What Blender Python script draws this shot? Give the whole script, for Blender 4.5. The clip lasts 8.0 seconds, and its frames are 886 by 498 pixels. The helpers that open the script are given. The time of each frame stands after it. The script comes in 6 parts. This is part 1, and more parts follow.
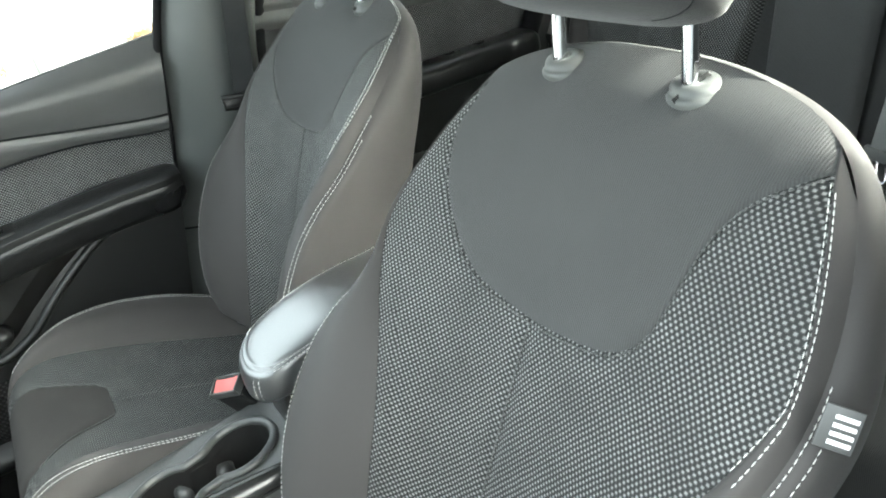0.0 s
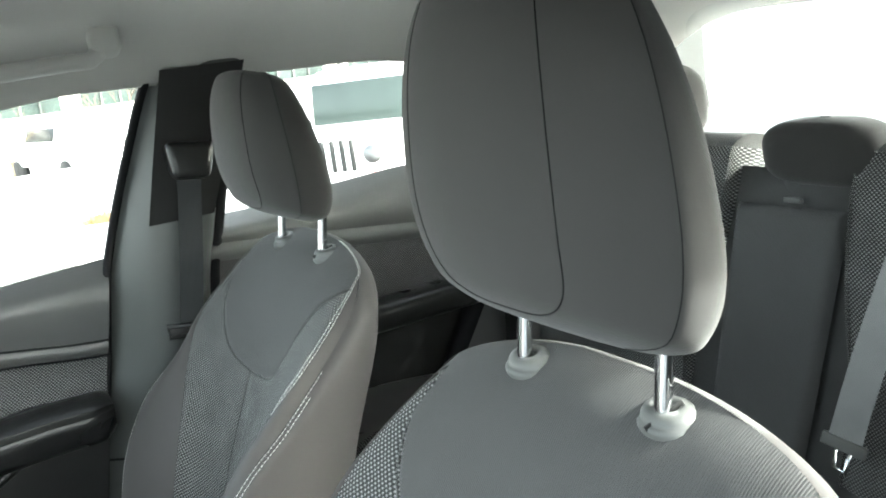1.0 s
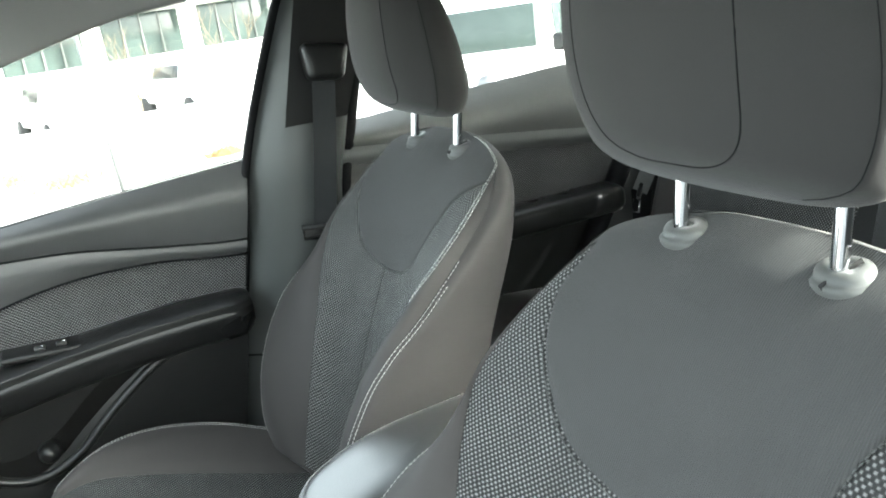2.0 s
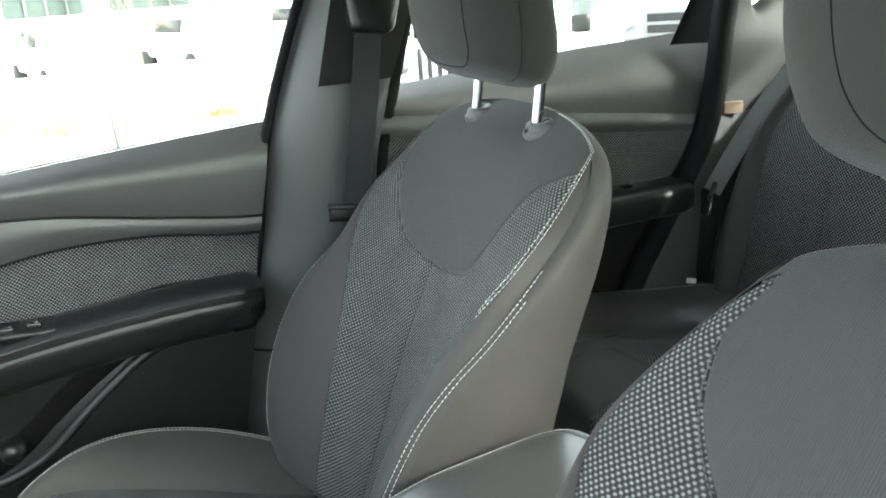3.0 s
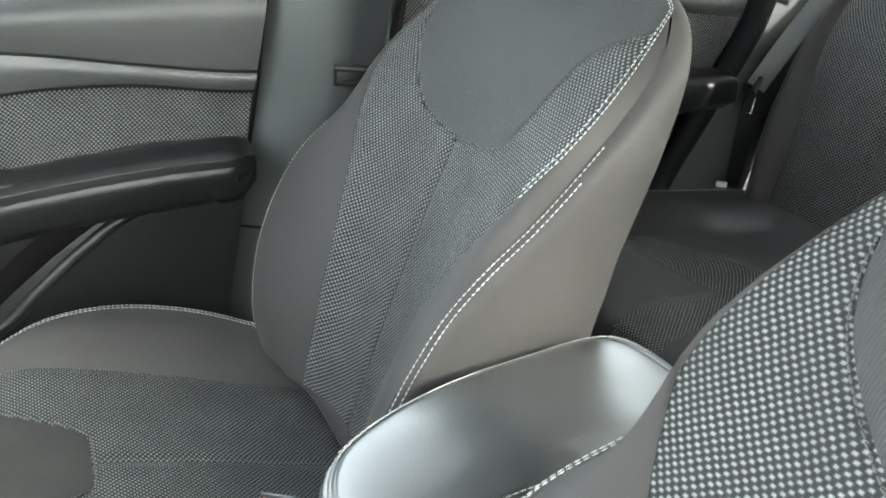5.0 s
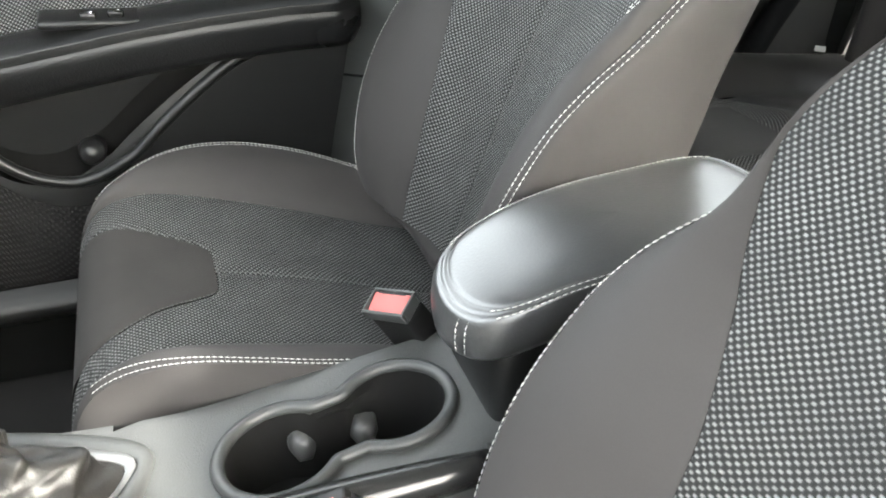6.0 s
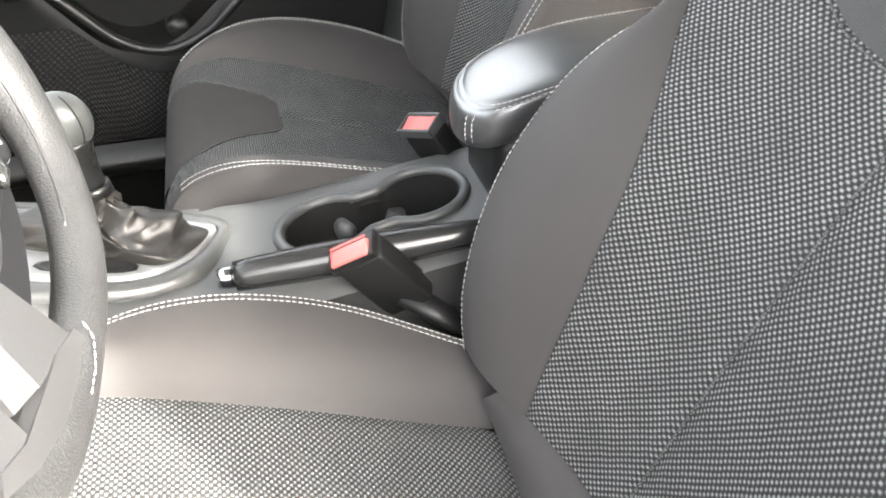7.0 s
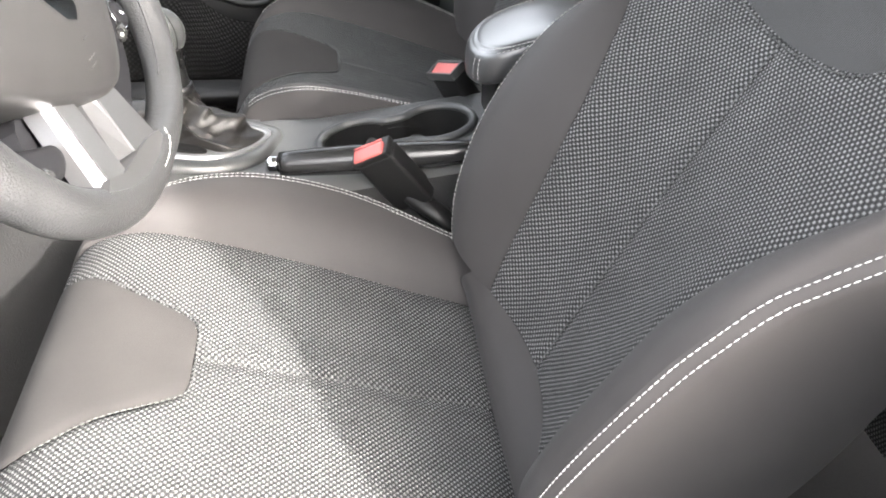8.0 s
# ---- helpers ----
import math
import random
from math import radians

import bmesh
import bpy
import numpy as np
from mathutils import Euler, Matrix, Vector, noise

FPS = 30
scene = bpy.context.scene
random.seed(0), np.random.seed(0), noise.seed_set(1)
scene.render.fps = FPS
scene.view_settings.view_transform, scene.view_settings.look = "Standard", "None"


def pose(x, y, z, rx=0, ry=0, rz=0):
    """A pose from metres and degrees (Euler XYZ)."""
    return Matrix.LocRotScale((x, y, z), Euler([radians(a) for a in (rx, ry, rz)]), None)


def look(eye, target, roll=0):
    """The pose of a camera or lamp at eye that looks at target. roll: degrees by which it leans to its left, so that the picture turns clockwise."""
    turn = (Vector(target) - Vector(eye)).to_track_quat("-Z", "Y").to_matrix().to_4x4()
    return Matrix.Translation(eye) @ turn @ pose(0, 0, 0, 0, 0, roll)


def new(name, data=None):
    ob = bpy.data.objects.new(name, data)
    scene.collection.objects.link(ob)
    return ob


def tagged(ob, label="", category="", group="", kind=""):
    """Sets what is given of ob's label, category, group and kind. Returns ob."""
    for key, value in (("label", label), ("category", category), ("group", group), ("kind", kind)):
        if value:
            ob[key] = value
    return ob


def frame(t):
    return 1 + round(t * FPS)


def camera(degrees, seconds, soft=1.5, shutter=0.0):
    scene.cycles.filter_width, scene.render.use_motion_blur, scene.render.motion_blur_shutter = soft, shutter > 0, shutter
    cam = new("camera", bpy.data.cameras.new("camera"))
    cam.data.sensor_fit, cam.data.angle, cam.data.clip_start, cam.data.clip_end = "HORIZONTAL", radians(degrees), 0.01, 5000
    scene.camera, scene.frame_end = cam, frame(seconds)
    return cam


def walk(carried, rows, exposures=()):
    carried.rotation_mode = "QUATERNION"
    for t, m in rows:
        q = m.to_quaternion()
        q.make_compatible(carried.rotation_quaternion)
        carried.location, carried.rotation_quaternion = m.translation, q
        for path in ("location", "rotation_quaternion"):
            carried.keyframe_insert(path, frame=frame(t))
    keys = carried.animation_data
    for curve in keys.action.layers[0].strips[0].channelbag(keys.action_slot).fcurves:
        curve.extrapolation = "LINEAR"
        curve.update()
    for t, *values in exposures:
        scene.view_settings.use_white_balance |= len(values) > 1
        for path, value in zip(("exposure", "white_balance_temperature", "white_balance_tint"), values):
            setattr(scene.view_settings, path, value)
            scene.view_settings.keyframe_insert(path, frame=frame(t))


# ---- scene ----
cam = camera(53.94, 8.0, soft=1.9)
PATH = [
    (0.0, (-0.9381, 0.2046, 1.2279), (-0.1089, -0.1537, 0.7989), -13.39),
    (0.5, (-0.898, 0.1694, 1.2764), (-0.0509, -0.288, 1.006), -9.47),
    (1.0, (-0.8786, 0.1701, 1.2921), (-0.0318, -0.3103, 1.0639), -7.7),
    (1.5, (-0.8846, 0.1839, 1.2494), (-0.0209, -0.2329, 0.9661), -7.98),
    (2.0, (-0.8639, 0.2134, 1.2351), (0.0291, -0.1409, 0.9574), -8.89),
    (2.2, (-0.8236, 0.2106, 1.2304), (0.077, -0.1332, 0.9645), -9.87),
    (3.3, (-0.5526, 0.2049, 1.1988), (0.3191, -0.1748, 0.8891), -2.08),
    (3.5, (-0.5315, 0.2029, 1.2067), (0.3368, -0.1909, 0.9052), -1.01),
    (4.0, (-0.4905, 0.1893, 1.2141), (0.3805, -0.23, 0.9579), -1.95),
    (4.5, (-0.4627, 0.1964, 1.1732), (0.4001, -0.2014, 0.861), -0.39),
    (5.0, (-0.464, 0.2054, 1.1293), (0.3713, -0.1585, 0.7171), -0.09),
    (5.2, (-0.4725, 0.2121, 1.1156), (0.3623, -0.1288, 0.6832), 0.0),
    (6.3, (-0.5846, 0.2726, 1.0676), (0.2261, 0.0281, 0.5356), -1.65),
    (6.5, (-0.6333, 0.2727, 1.0608), (0.1744, 0.0447, 0.517), -2.3),
    (7.0, (-0.7633, 0.2882, 1.0557), (0.0459, 0.0982, 0.4996), -1.83),
    (7.5, (-0.8884, 0.2917, 1.055), (-0.0787, 0.1289, 0.4913), -1.03),
    (7.8, (-0.9539, 0.2723, 1.0672), (-0.1406, 0.1399, 0.5006), 1.08),
    (8.0, (-1.01, 0.2555, 1.0786), (-0.1829, 0.1425, 0.528), 1.24),
]
walk(cam, [(t, look(eye, target, roll)) for t, eye, target, roll in PATH], exposures=[(0, 4.43, 6550, -3), (0.5, 4.57, 6500, -3), (1, 4.38, 6450, -2), (2.2, 4.24, 6450, -2), (4, 4.37, 6650, -3), (4.5, 4.12, 6650, -4), (5, 4.72, 6600, -1), (6.5, 4.65, 6950, 7), (7.2, 4.6, 6850, 10), (7.6, 4.55, 6800, 11), (8, 4.2, 6750, 11)])

# ---- light ----
SUN_ELEVATION, SUN_HEADING = 30.0, (0.72, 0.694)     # heading: the way the light travels over the ground
world = bpy.data.worlds.new("sky")
scene.world = world
world.use_nodes = True
sky = world.node_tree.nodes.new("ShaderNodeTexSky")
sky.sky_type, sky.sun_disc = "NISHITA", False
sky.sun_elevation = radians(SUN_ELEVATION)
sky.sun_rotation = math.atan2(-SUN_HEADING[0], -SUN_HEADING[1])
sky.air_density, sky.dust_density, sky.ozone_density = 0.7, 4.5, 0.3
veil = world.node_tree.nodes.new("ShaderNodeHueSaturation")      # thin white haze
veil.inputs["Saturation"].default_value = 0.3
world.node_tree.links.new(sky.outputs[0], veil.inputs["Color"])
world.node_tree.links.new(veil.outputs[0], world.node_tree.nodes["Background"].inputs[0])
world.node_tree.nodes["Background"].inputs[1].default_value = 0.15
sun = new("sun", bpy.data.lights.new("sun", "SUN"))
sun.data.energy, sun.data.angle, sun.data.color = 1.1, radians(2.0), (1.0, 0.99, 0.975)
sun.matrix_world = look((0, 0, 0), (SUN_HEADING[0], SUN_HEADING[1], -math.tan(radians(SUN_ELEVATION))))


# ---- materials ----
def nodes_of(name):
    m = bpy.data.materials.new(name)
    m.use_nodes = True
    t = m.node_tree
    return m, t, t.nodes["Principled BSDF"]


def add(t, kind, **values):
    n = t.nodes.new(kind)
    for k, v in values.items():
        if k == "op":
            n.operation = v
        elif k.startswith("i"):
            n.inputs[int(k[1:])].default_value = v
    return n


def mix_colors(t, fac, a, b):
    n = t.nodes.new("ShaderNodeMix")
    n.data_type = "RGBA"
    n.inputs[6].default_value, n.inputs[7].default_value = (*a, 1), (*b, 1)
    if fac is not None:
        t.links.new(fac, n.inputs[0])
    return n.outputs[2]


def surface(name, color, rough=0.6, metal=0.0, grain=900.0, grain_depth=0.15, stain=6.0, vary=0.22, rough_vary=0.04, sheen=0.0, specular=0.5, voronoi=False, coat=0.0):
    """A solid material: a grain in the relief, slow stains in colour and gloss."""
    m, t, b = nodes_of(name)
    co = add(t, "ShaderNodeTexCoord").outputs["Object"]
    slow = add(t, "ShaderNodeTexNoise", i2=stain, i3=4.0)
    fine = add(t, "ShaderNodeTexVoronoi", i2=grain) if voronoi else add(t, "ShaderNodeTexNoise", i2=grain, i3=2.0)
    t.links.new(co, slow.inputs[0]), t.links.new(co, fine.inputs[0])
    both = add(t, "ShaderNodeMath", op="MULTIPLY_ADD", i1=0.6)
    t.links.new(fine.outputs[0], both.inputs[0]), t.links.new(slow.outputs[0], both.inputs[2])
    ramp = add(t, "ShaderNodeMapRange", i1=0.3, i2=1.05, i3=0.0, i4=1.0)
    t.links.new(both.outputs[0], ramp.inputs[0])
    lo, hi = [c * (1 - vary) for c in color], [min(c * (1 + vary), 1) for c in color]
    t.links.new(mix_colors(t, ramp.outputs[0], lo, hi), b.inputs["Base Color"])
    rr = add(t, "ShaderNodeMapRange", i1=0.3, i2=0.7, i3=max(rough - rough_vary, 0.02), i4=min(rough + rough_vary, 1))
    t.links.new(slow.outputs[0], rr.inputs[0]), t.links.new(rr.outputs[0], b.inputs["Roughness"])
    b.inputs["Metallic"].default_value = metal
    b.inputs["Specular IOR Level"].default_value = specular
    if coat:
        b.inputs["Coat Weight"].default_value = coat
        b.inputs["Coat Roughness"].default_value = 0.3
    if sheen:
        b.inputs["Sheen Weight"].default_value = sheen
        b.inputs["Sheen Roughness"].default_value = 0.5
    if grain_depth:
        bump = add(t, "ShaderNodeBump", i0=grain_depth, i1=0.0006)
        t.links.new(fine.outputs[0], bump.inputs["Height"]), t.links.new(bump.outputs[0], b.inputs["Normal"])
    return m


def woven(name, ground, dot, pitch=0.0056, gloss=0.38, stretch=1.0, depth=0.9, radius=0.31, specular=0.5):
    """Spacer cloth: rows of raised, shiny dots on a dark ground, each row set off by half a step. It reads the UV map, in metres."""
    m, t, b = nodes_of(name)
    uv = add(t, "ShaderNodeUVMap").outputs[0]
    wobble = add(t, "ShaderNodeTexNoise", i2=60.0, i3=2.0)
    t.links.new(uv, wobble.inputs[0])
    sc = add(t, "ShaderNodeVectorMath", op="MULTIPLY", i1=(1 / pitch, stretch / pitch, 0))
    t.links.new(uv, sc.inputs[0])
    shift = add(t, "ShaderNodeVectorMath", op="MULTIPLY_ADD", i1=(0.25, 0.25, 0))
    t.links.new(wobble.outputs["Color"], shift.inputs[0]), t.links.new(sc.outputs[0], shift.inputs[2])
    ds = []
    for off in (0.0, 0.5):
        a = add(t, "ShaderNodeVectorMath", op="ADD", i1=(off, off, 0))
        fr = add(t, "ShaderNodeVectorMath", op="FRACTION")
        ce = add(t, "ShaderNodeVectorMath", op="SUBTRACT", i1=(0.5, 0.5, 0))
        el = add(t, "ShaderNodeVectorMath", op="MULTIPLY", i1=(0.95, 1.22, 0))
        four = add(t, "ShaderNodeVectorMath", op="MULTIPLY")
        ln = add(t, "ShaderNodeVectorMath", op="LENGTH")
        back = add(t, "ShaderNodeMath", op="POWER", i1=0.5)
        t.links.new(shift.outputs[0], a.inputs[0]), t.links.new(a.outputs[0], fr.inputs[0])
        t.links.new(fr.outputs[0], ce.inputs[0]), t.links.new(ce.outputs[0], el.inputs[0])
        t.links.new(el.outputs[0], four.inputs[0]), t.links.new(el.outputs[0], four.inputs[1])
        t.links.new(four.outputs[0], ln.inputs[0]), t.links.new(ln.outputs["Value"], back.inputs[0])
        ds.append(back.outputs[0])
    near = add(t, "ShaderNodeMath", op="MINIMUM")
    t.links.new(ds[0], near.inputs[0]), t.links.new(ds[1], near.inputs[1])
    mask = add(t, "ShaderNodeMapRange", i1=radius, i2=radius * 0.25, i3=0.0, i4=1.0)
    mask.interpolation_type = "SMOOTHSTEP"
    t.links.new(near.outputs[0], mask.inputs[0])
    slow = add(t, "ShaderNodeTexNoise", i2=18.0, i3=3.0)
    t.links.new(uv, slow.inputs[0])
    fade = add(t, "ShaderNodeMapRange", i1=0.3, i2=0.75, i3=0.65, i4=1.0)
    t.links.new(slow.outputs[0], fade.inputs[0])
    amount = add(t, "ShaderNodeMath", op="MULTIPLY")
    t.links.new(mask.outputs[0], amount.inputs[0]), t.links.new(fade.outputs[0], amount.inputs[1])
    # Shade in the hollows between dots, put into the ground colour.
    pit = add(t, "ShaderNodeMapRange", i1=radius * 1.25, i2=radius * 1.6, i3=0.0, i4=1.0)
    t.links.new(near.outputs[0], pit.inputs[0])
    hollow_shade = mix_colors(t, pit.outputs[0], ground, [c * 0.3 for c in ground])
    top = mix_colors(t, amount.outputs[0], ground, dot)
    t.links.new(hollow_shade, top.node.inputs[6])
    t.links.new(top, b.inputs["Base Color"])
    rr = add(t, "ShaderNodeMapRange", i1=0.0, i2=1.0, i3=0.85, i4=gloss)
    t.links.new(amount.outputs[0], rr.inputs[0]), t.links.new(rr.outputs[0], b.inputs["Roughness"])
    b.inputs["Specular IOR Level"].default_value = specular
    bump = add(t, "ShaderNodeBump", i0=depth, i1=0.0012)
    t.links.new(mask.outputs[0], bump.inputs["Height"]), t.links.new(bump.outputs[0], b.inputs["Normal"])
    return m


def ribbed(name, color, pitch=0.0023, rough=0.85):
    """Plain seat cloth with a fine knitted rib along the UV map's second axis."""
    m, t, b = nodes_of(name)
    uv = add(t, "ShaderNodeUVMap").outputs[0]
    sep = add(t, "ShaderNodeSeparateXYZ")
    t.links.new(uv, sep.inputs[0])
    k = add(t, "ShaderNodeMath", op="MULTIPLY", i1=2 * math.pi / pitch)
    s = add(t, "ShaderNodeMath", op="SINE")
    t.links.new(sep.outputs[0], k.inputs[0]), t.links.new(k.outputs[0], s.inputs[0])
    fuzz = add(t, "ShaderNodeTexNoise", i2=1400.0, i3=2.0)
    slow = add(t, "ShaderNodeTexNoise", i2=9.0, i3=4.0)
    t.links.new(uv, fuzz.inputs[0]), t.links.new(uv, slow.inputs[0])
    h = add(t, "ShaderNodeMath", op="MULTIPLY_ADD", i1=0.6)
    t.links.new(s.outputs[0], h.inputs[0]), t.links.new(fuzz.outputs[0], h.inputs[2])
    c = add(t, "ShaderNodeMath", op="MULTIPLY_ADD", i1=0.5)
    t.links.new(h.outputs[0], c.inputs[0]), t.links.new(slow.outputs[0], c.inputs[2])
    r = add(t, "ShaderNodeMapRange", i1=0.3, i2=0.95, i3=0.0, i4=1.0)
    t.links.new(c.outputs[0], r.inputs[0])
    t.links.new(mix_colors(t, r.outputs[0], [v * 0.85 for v in color], [v * 1.15 for v in color]), b.inputs["Base Color"])
    b.inputs["Roughness"].default_value = rough
    b.inputs["Sheen Weight"].default_value = 0.06
    b.inputs["Specular IOR Level"].default_value = 0.3
    bump = add(t, "ShaderNodeBump", i0=0.6, i1=0.0006)
    t.links.new(h.outputs[0], bump.inputs["Height"]), t.links.new(bump.outputs[0], b.inputs["Normal"])
    return m


def glass(name, tint=(0.95, 0.97, 0.96)):
    """Thin clear pane: straight view through, mirror gloss that grows towards grazing angles."""
    m, t, b = nodes_of(name)
    out = t.nodes["Material Output"]
    clear = t.nodes.new("ShaderNodeBsdfTransparent")
    clear.inputs[0].default_value = (*tint, 1)
    gloss = t.nodes.new("ShaderNodeBsdfGlossy")
    gloss.inputs["Roughness"].default_value = 0.02
    facing = add(t, "ShaderNodeLayerWeight", i0=0.5)
    steep = add(t, "ShaderNodeMath", op="POWER", i1=5.0)
    t.links.new(facing.outputs["Facing"], steep.inputs[0])
    edge = add(t, "ShaderNodeMath", op="MULTIPLY_ADD", i1=0.8, i2=0.04)
    t.links.new(steep.outputs[0], edge.inputs[0])
    mix = t.nodes.new("ShaderNodeMixShader")
    t.links.new(edge.outputs[0], mix.inputs[0])
    t.links.new(clear.outputs[0], mix.inputs[1]), t.links.new(gloss.outputs[0], mix.inputs[2])
    t.links.new(mix.outputs[0], out.inputs[0])
    t.nodes.remove(b)
    return m


def belt_cloth(name, color):
    m, t, b = nodes_of(name)
    uv = add(t, "ShaderNodeUVMap").outputs[0]
    w = add(t, "ShaderNodeTexWave", i1=160.0, i2=1.5, i3=2.0)
    t.links.new(uv, w.inputs[0])
    n = add(t, "ShaderNodeTexNoise", i2=25.0, i3=3.0)
    t.links.new(uv, n.inputs[0])
    f = add(t, "ShaderNodeMath", op="MULTIPLY")
    t.links.new(w.outputs[1], f.inputs[0]), t.links.new(n.outputs[0], f.inputs[1])
    t.links.new(mix_colors(t, f.outputs[0], [c * 0.8 for c in color], [c * 1.35 for c in color]), b.inputs["Base Color"])
    b.inputs["Roughness"].default_value = 0.6
    b.inputs["Specular IOR Level"].default_value = 0.2
    bump = add(t, "ShaderNodeBump", i0=0.4, i1=0.0006)
    t.links.new(w.outputs[1], bump.inputs["Height"]), t.links.new(bump.outputs[0], b.inputs["Normal"])
    return m


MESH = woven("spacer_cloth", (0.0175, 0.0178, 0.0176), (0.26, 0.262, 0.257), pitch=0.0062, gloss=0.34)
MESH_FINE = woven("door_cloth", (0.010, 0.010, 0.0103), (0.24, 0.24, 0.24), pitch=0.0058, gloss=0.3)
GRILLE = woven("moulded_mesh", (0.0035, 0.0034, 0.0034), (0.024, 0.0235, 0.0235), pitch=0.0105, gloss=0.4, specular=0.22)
CLOTH = ribbed("grey_cloth", (0.046, 0.0462, 0.046))
NAP_CLOTH = surface("napped_insert_cloth", (0.0335, 0.0315, 0.0305), rough=0.92, grain=1100, grain_depth=0.4, stain=16, vary=0.3, sheen=0.03, specular=0.15)
HEAD_CLOTH = surface("headrest_cloth", (0.024, 0.0232, 0.0227), rough=0.9, grain=1500, grain_depth=0.35, stain=9, vary=0.14, sheen=0.12, specular=0.25)
ARM_LEATHER = surface("armrest_leather", (0.034, 0.035, 0.036), rough=0.33, grain=420, grain_depth=0.22, voronoi=True, vary=0.2, specular=1.0, rough_vary=0.05, stain=14, coat=1.0)
VINYL = surface("grey_vinyl", (0.0440, 0.0412, 0.0405), rough=0.62, grain=1500, grain_depth=0.16, vary=0.16, stain=9, sheen=0.04, specular=0.22)
REAR_VINYL = surface("rear_vinyl", (0.046, 0.0458, 0.0455), rough=0.33, grain=1500, grain_depth=0.12, vary=0.12, specular=0.9)
LEATHER = surface("black_leather", (0.009, 0.0092, 0.0094), rough=0.3, grain=420, grain_depth=0.35, voronoi=True, vary=0.2, specular=0.36)
PLASTIC = surface("dark_plastic", (0.050, 0.051, 0.051), rough=0.33, grain=1300, grain_depth=0.3, vary=0.12)
LOW_PLASTIC = surface("smooth_black_plastic", (0.010, 0.0103, 0.0103), rough=0.36, grain=1300, grain_depth=0.15, vary=0.12, specular=0.36)
GLOSS = surface("glossy_black_plastic", (0.016, 0.016, 0.016), rough=0.2, grain_depth=0.0, rough_vary=0.06)
BLACK = surface("black_plastic", (0.010, 0.010, 0.010), rough=0.42, grain=1100, grain_depth=0.15, specular=0.3)
CONSOLE = surface("console_plastic", (0.060, 0.061, 0.060), rough=0.38, grain=700, grain_depth=0.35, voronoi=True, vary=0.15)
TRIM_GREY = surface("pillar_plastic", (0.058, 0.061, 0.060), rough=0.33, grain=1200, grain_depth=0.2, vary=0.1, specular=0.5)
SEAL = surface("rubber_seal", (0.007, 0.007, 0.008), rough=0.7, grain_depth=0.0, specular=0.12)
CARPET = surface("black_carpet", (0.012, 0.012, 0.012), rough=0.95, grain=500, grain_depth=0.8, vary=0.4)
LINER = surface("headliner_felt", (0.34, 0.337, 0.32), rough=0.95, grain=900, grain_depth=0.25, vary=0.06, sheen=0.2)
CHROME = surface("chrome", (0.68, 0.69, 0.71), rough=0.06, metal=1.0, grain_depth=0.0, vary=0.05, rough_vary=0.03)
SILVER = surface("silver_paint", (0.19, 0.194, 0.198), rough=0.34, metal=0.35, grain_depth=0.03, vary=0.06)
SATIN = surface("satin_silver", (0.165, 0.165, 0.169), rough=0.36, metal=0.85, grain_depth=0.05, vary=0.08)
RED = surface("red_button", (0.50, 0.11, 0.10), rough=0.4, grain_depth=0.05, vary=0.1)
THREAD = surface("white_thread", (0.56, 0.555, 0.53), rough=0.7, grain=2500, grain_depth=0.2)
COLLAR = surface("collar_plastic", (0.07, 0.072, 0.07), rough=0.5, grain=1200, grain_depth=0.2)
WHEEL_LEATHER = surface("worn_wheel_leather", (0.021, 0.0212, 0.0216), rough=0.46, grain=620, grain_depth=0.55, voronoi=True, vary=0.4, stain=25)
AIRBAG = surface("airbag_cover", (0.016, 0.0155, 0.0155), rough=0.5, grain=1300, grain_depth=0.3)
PILLAR_TRIM = surface("smooth_pillar_plastic", (0.052, 0.056, 0.055), rough=0.32, grain=1200, grain_depth=0.22, vary=0.06, specular=0.5)
# Rear door plastic: base colour raised to stand in for sunlight on it.
LIT_REAR_PANEL = surface("lit_soft_door_panel", (0.078, 0.079, 0.077), rough=0.42, grain=700, grain_depth=0.45, voronoi=True, vary=0.2)
REAR_PILLAR = surface("grained_pillar_plastic", (0.025, 0.026, 0.0255), rough=0.55, grain=900, grain_depth=0.5, voronoi=True, vary=0.3, specular=0.2)
# Dark webbing painted lighter, as if lit, for the rear belts' upper runs.
LIT_BELT = belt_cloth("lit_webbing", (0.185, 0.188, 0.188))
BELT = belt_cloth("belt_webbing", (0.020, 0.021, 0.022))
GLASS = glass("window_glass")
WHITE = surface("white_label", (0.8, 0.8, 0.8), rough=0.6, grain_depth=0.0, vary=0.05)


# ---- building helpers ----
def interp(x, xs, ys):
    return float(np.interp(x, xs, ys))


def smooth_curve(xs, ys):
    """A smooth function through the keys (monotone-ish cubic)."""
    xs, ys = list(xs), list(ys)
    m = [(ys[min(i + 1, len(xs) - 1)] - ys[max(i - 1, 0)]) / (xs[min(i + 1, len(xs) - 1)] - xs[max(i - 1, 0)]) for i in range(len(xs))]

    def f(x):
        x = min(max(x, xs[0]), xs[-1])
        i = max(j for j in range(len(xs) - 1) if xs[j] <= x)
        h = xs[i + 1] - xs[i]
        u = (x - xs[i]) / h
        return ((2 * u ** 3 - 3 * u ** 2 + 1) * ys[i] + (u ** 3 - 2 * u ** 2 + u) * h * m[i]
                + (-2 * u ** 3 + 3 * u ** 2) * ys[i + 1] + (u ** 3 - u ** 2) * h * m[i + 1])
    return f


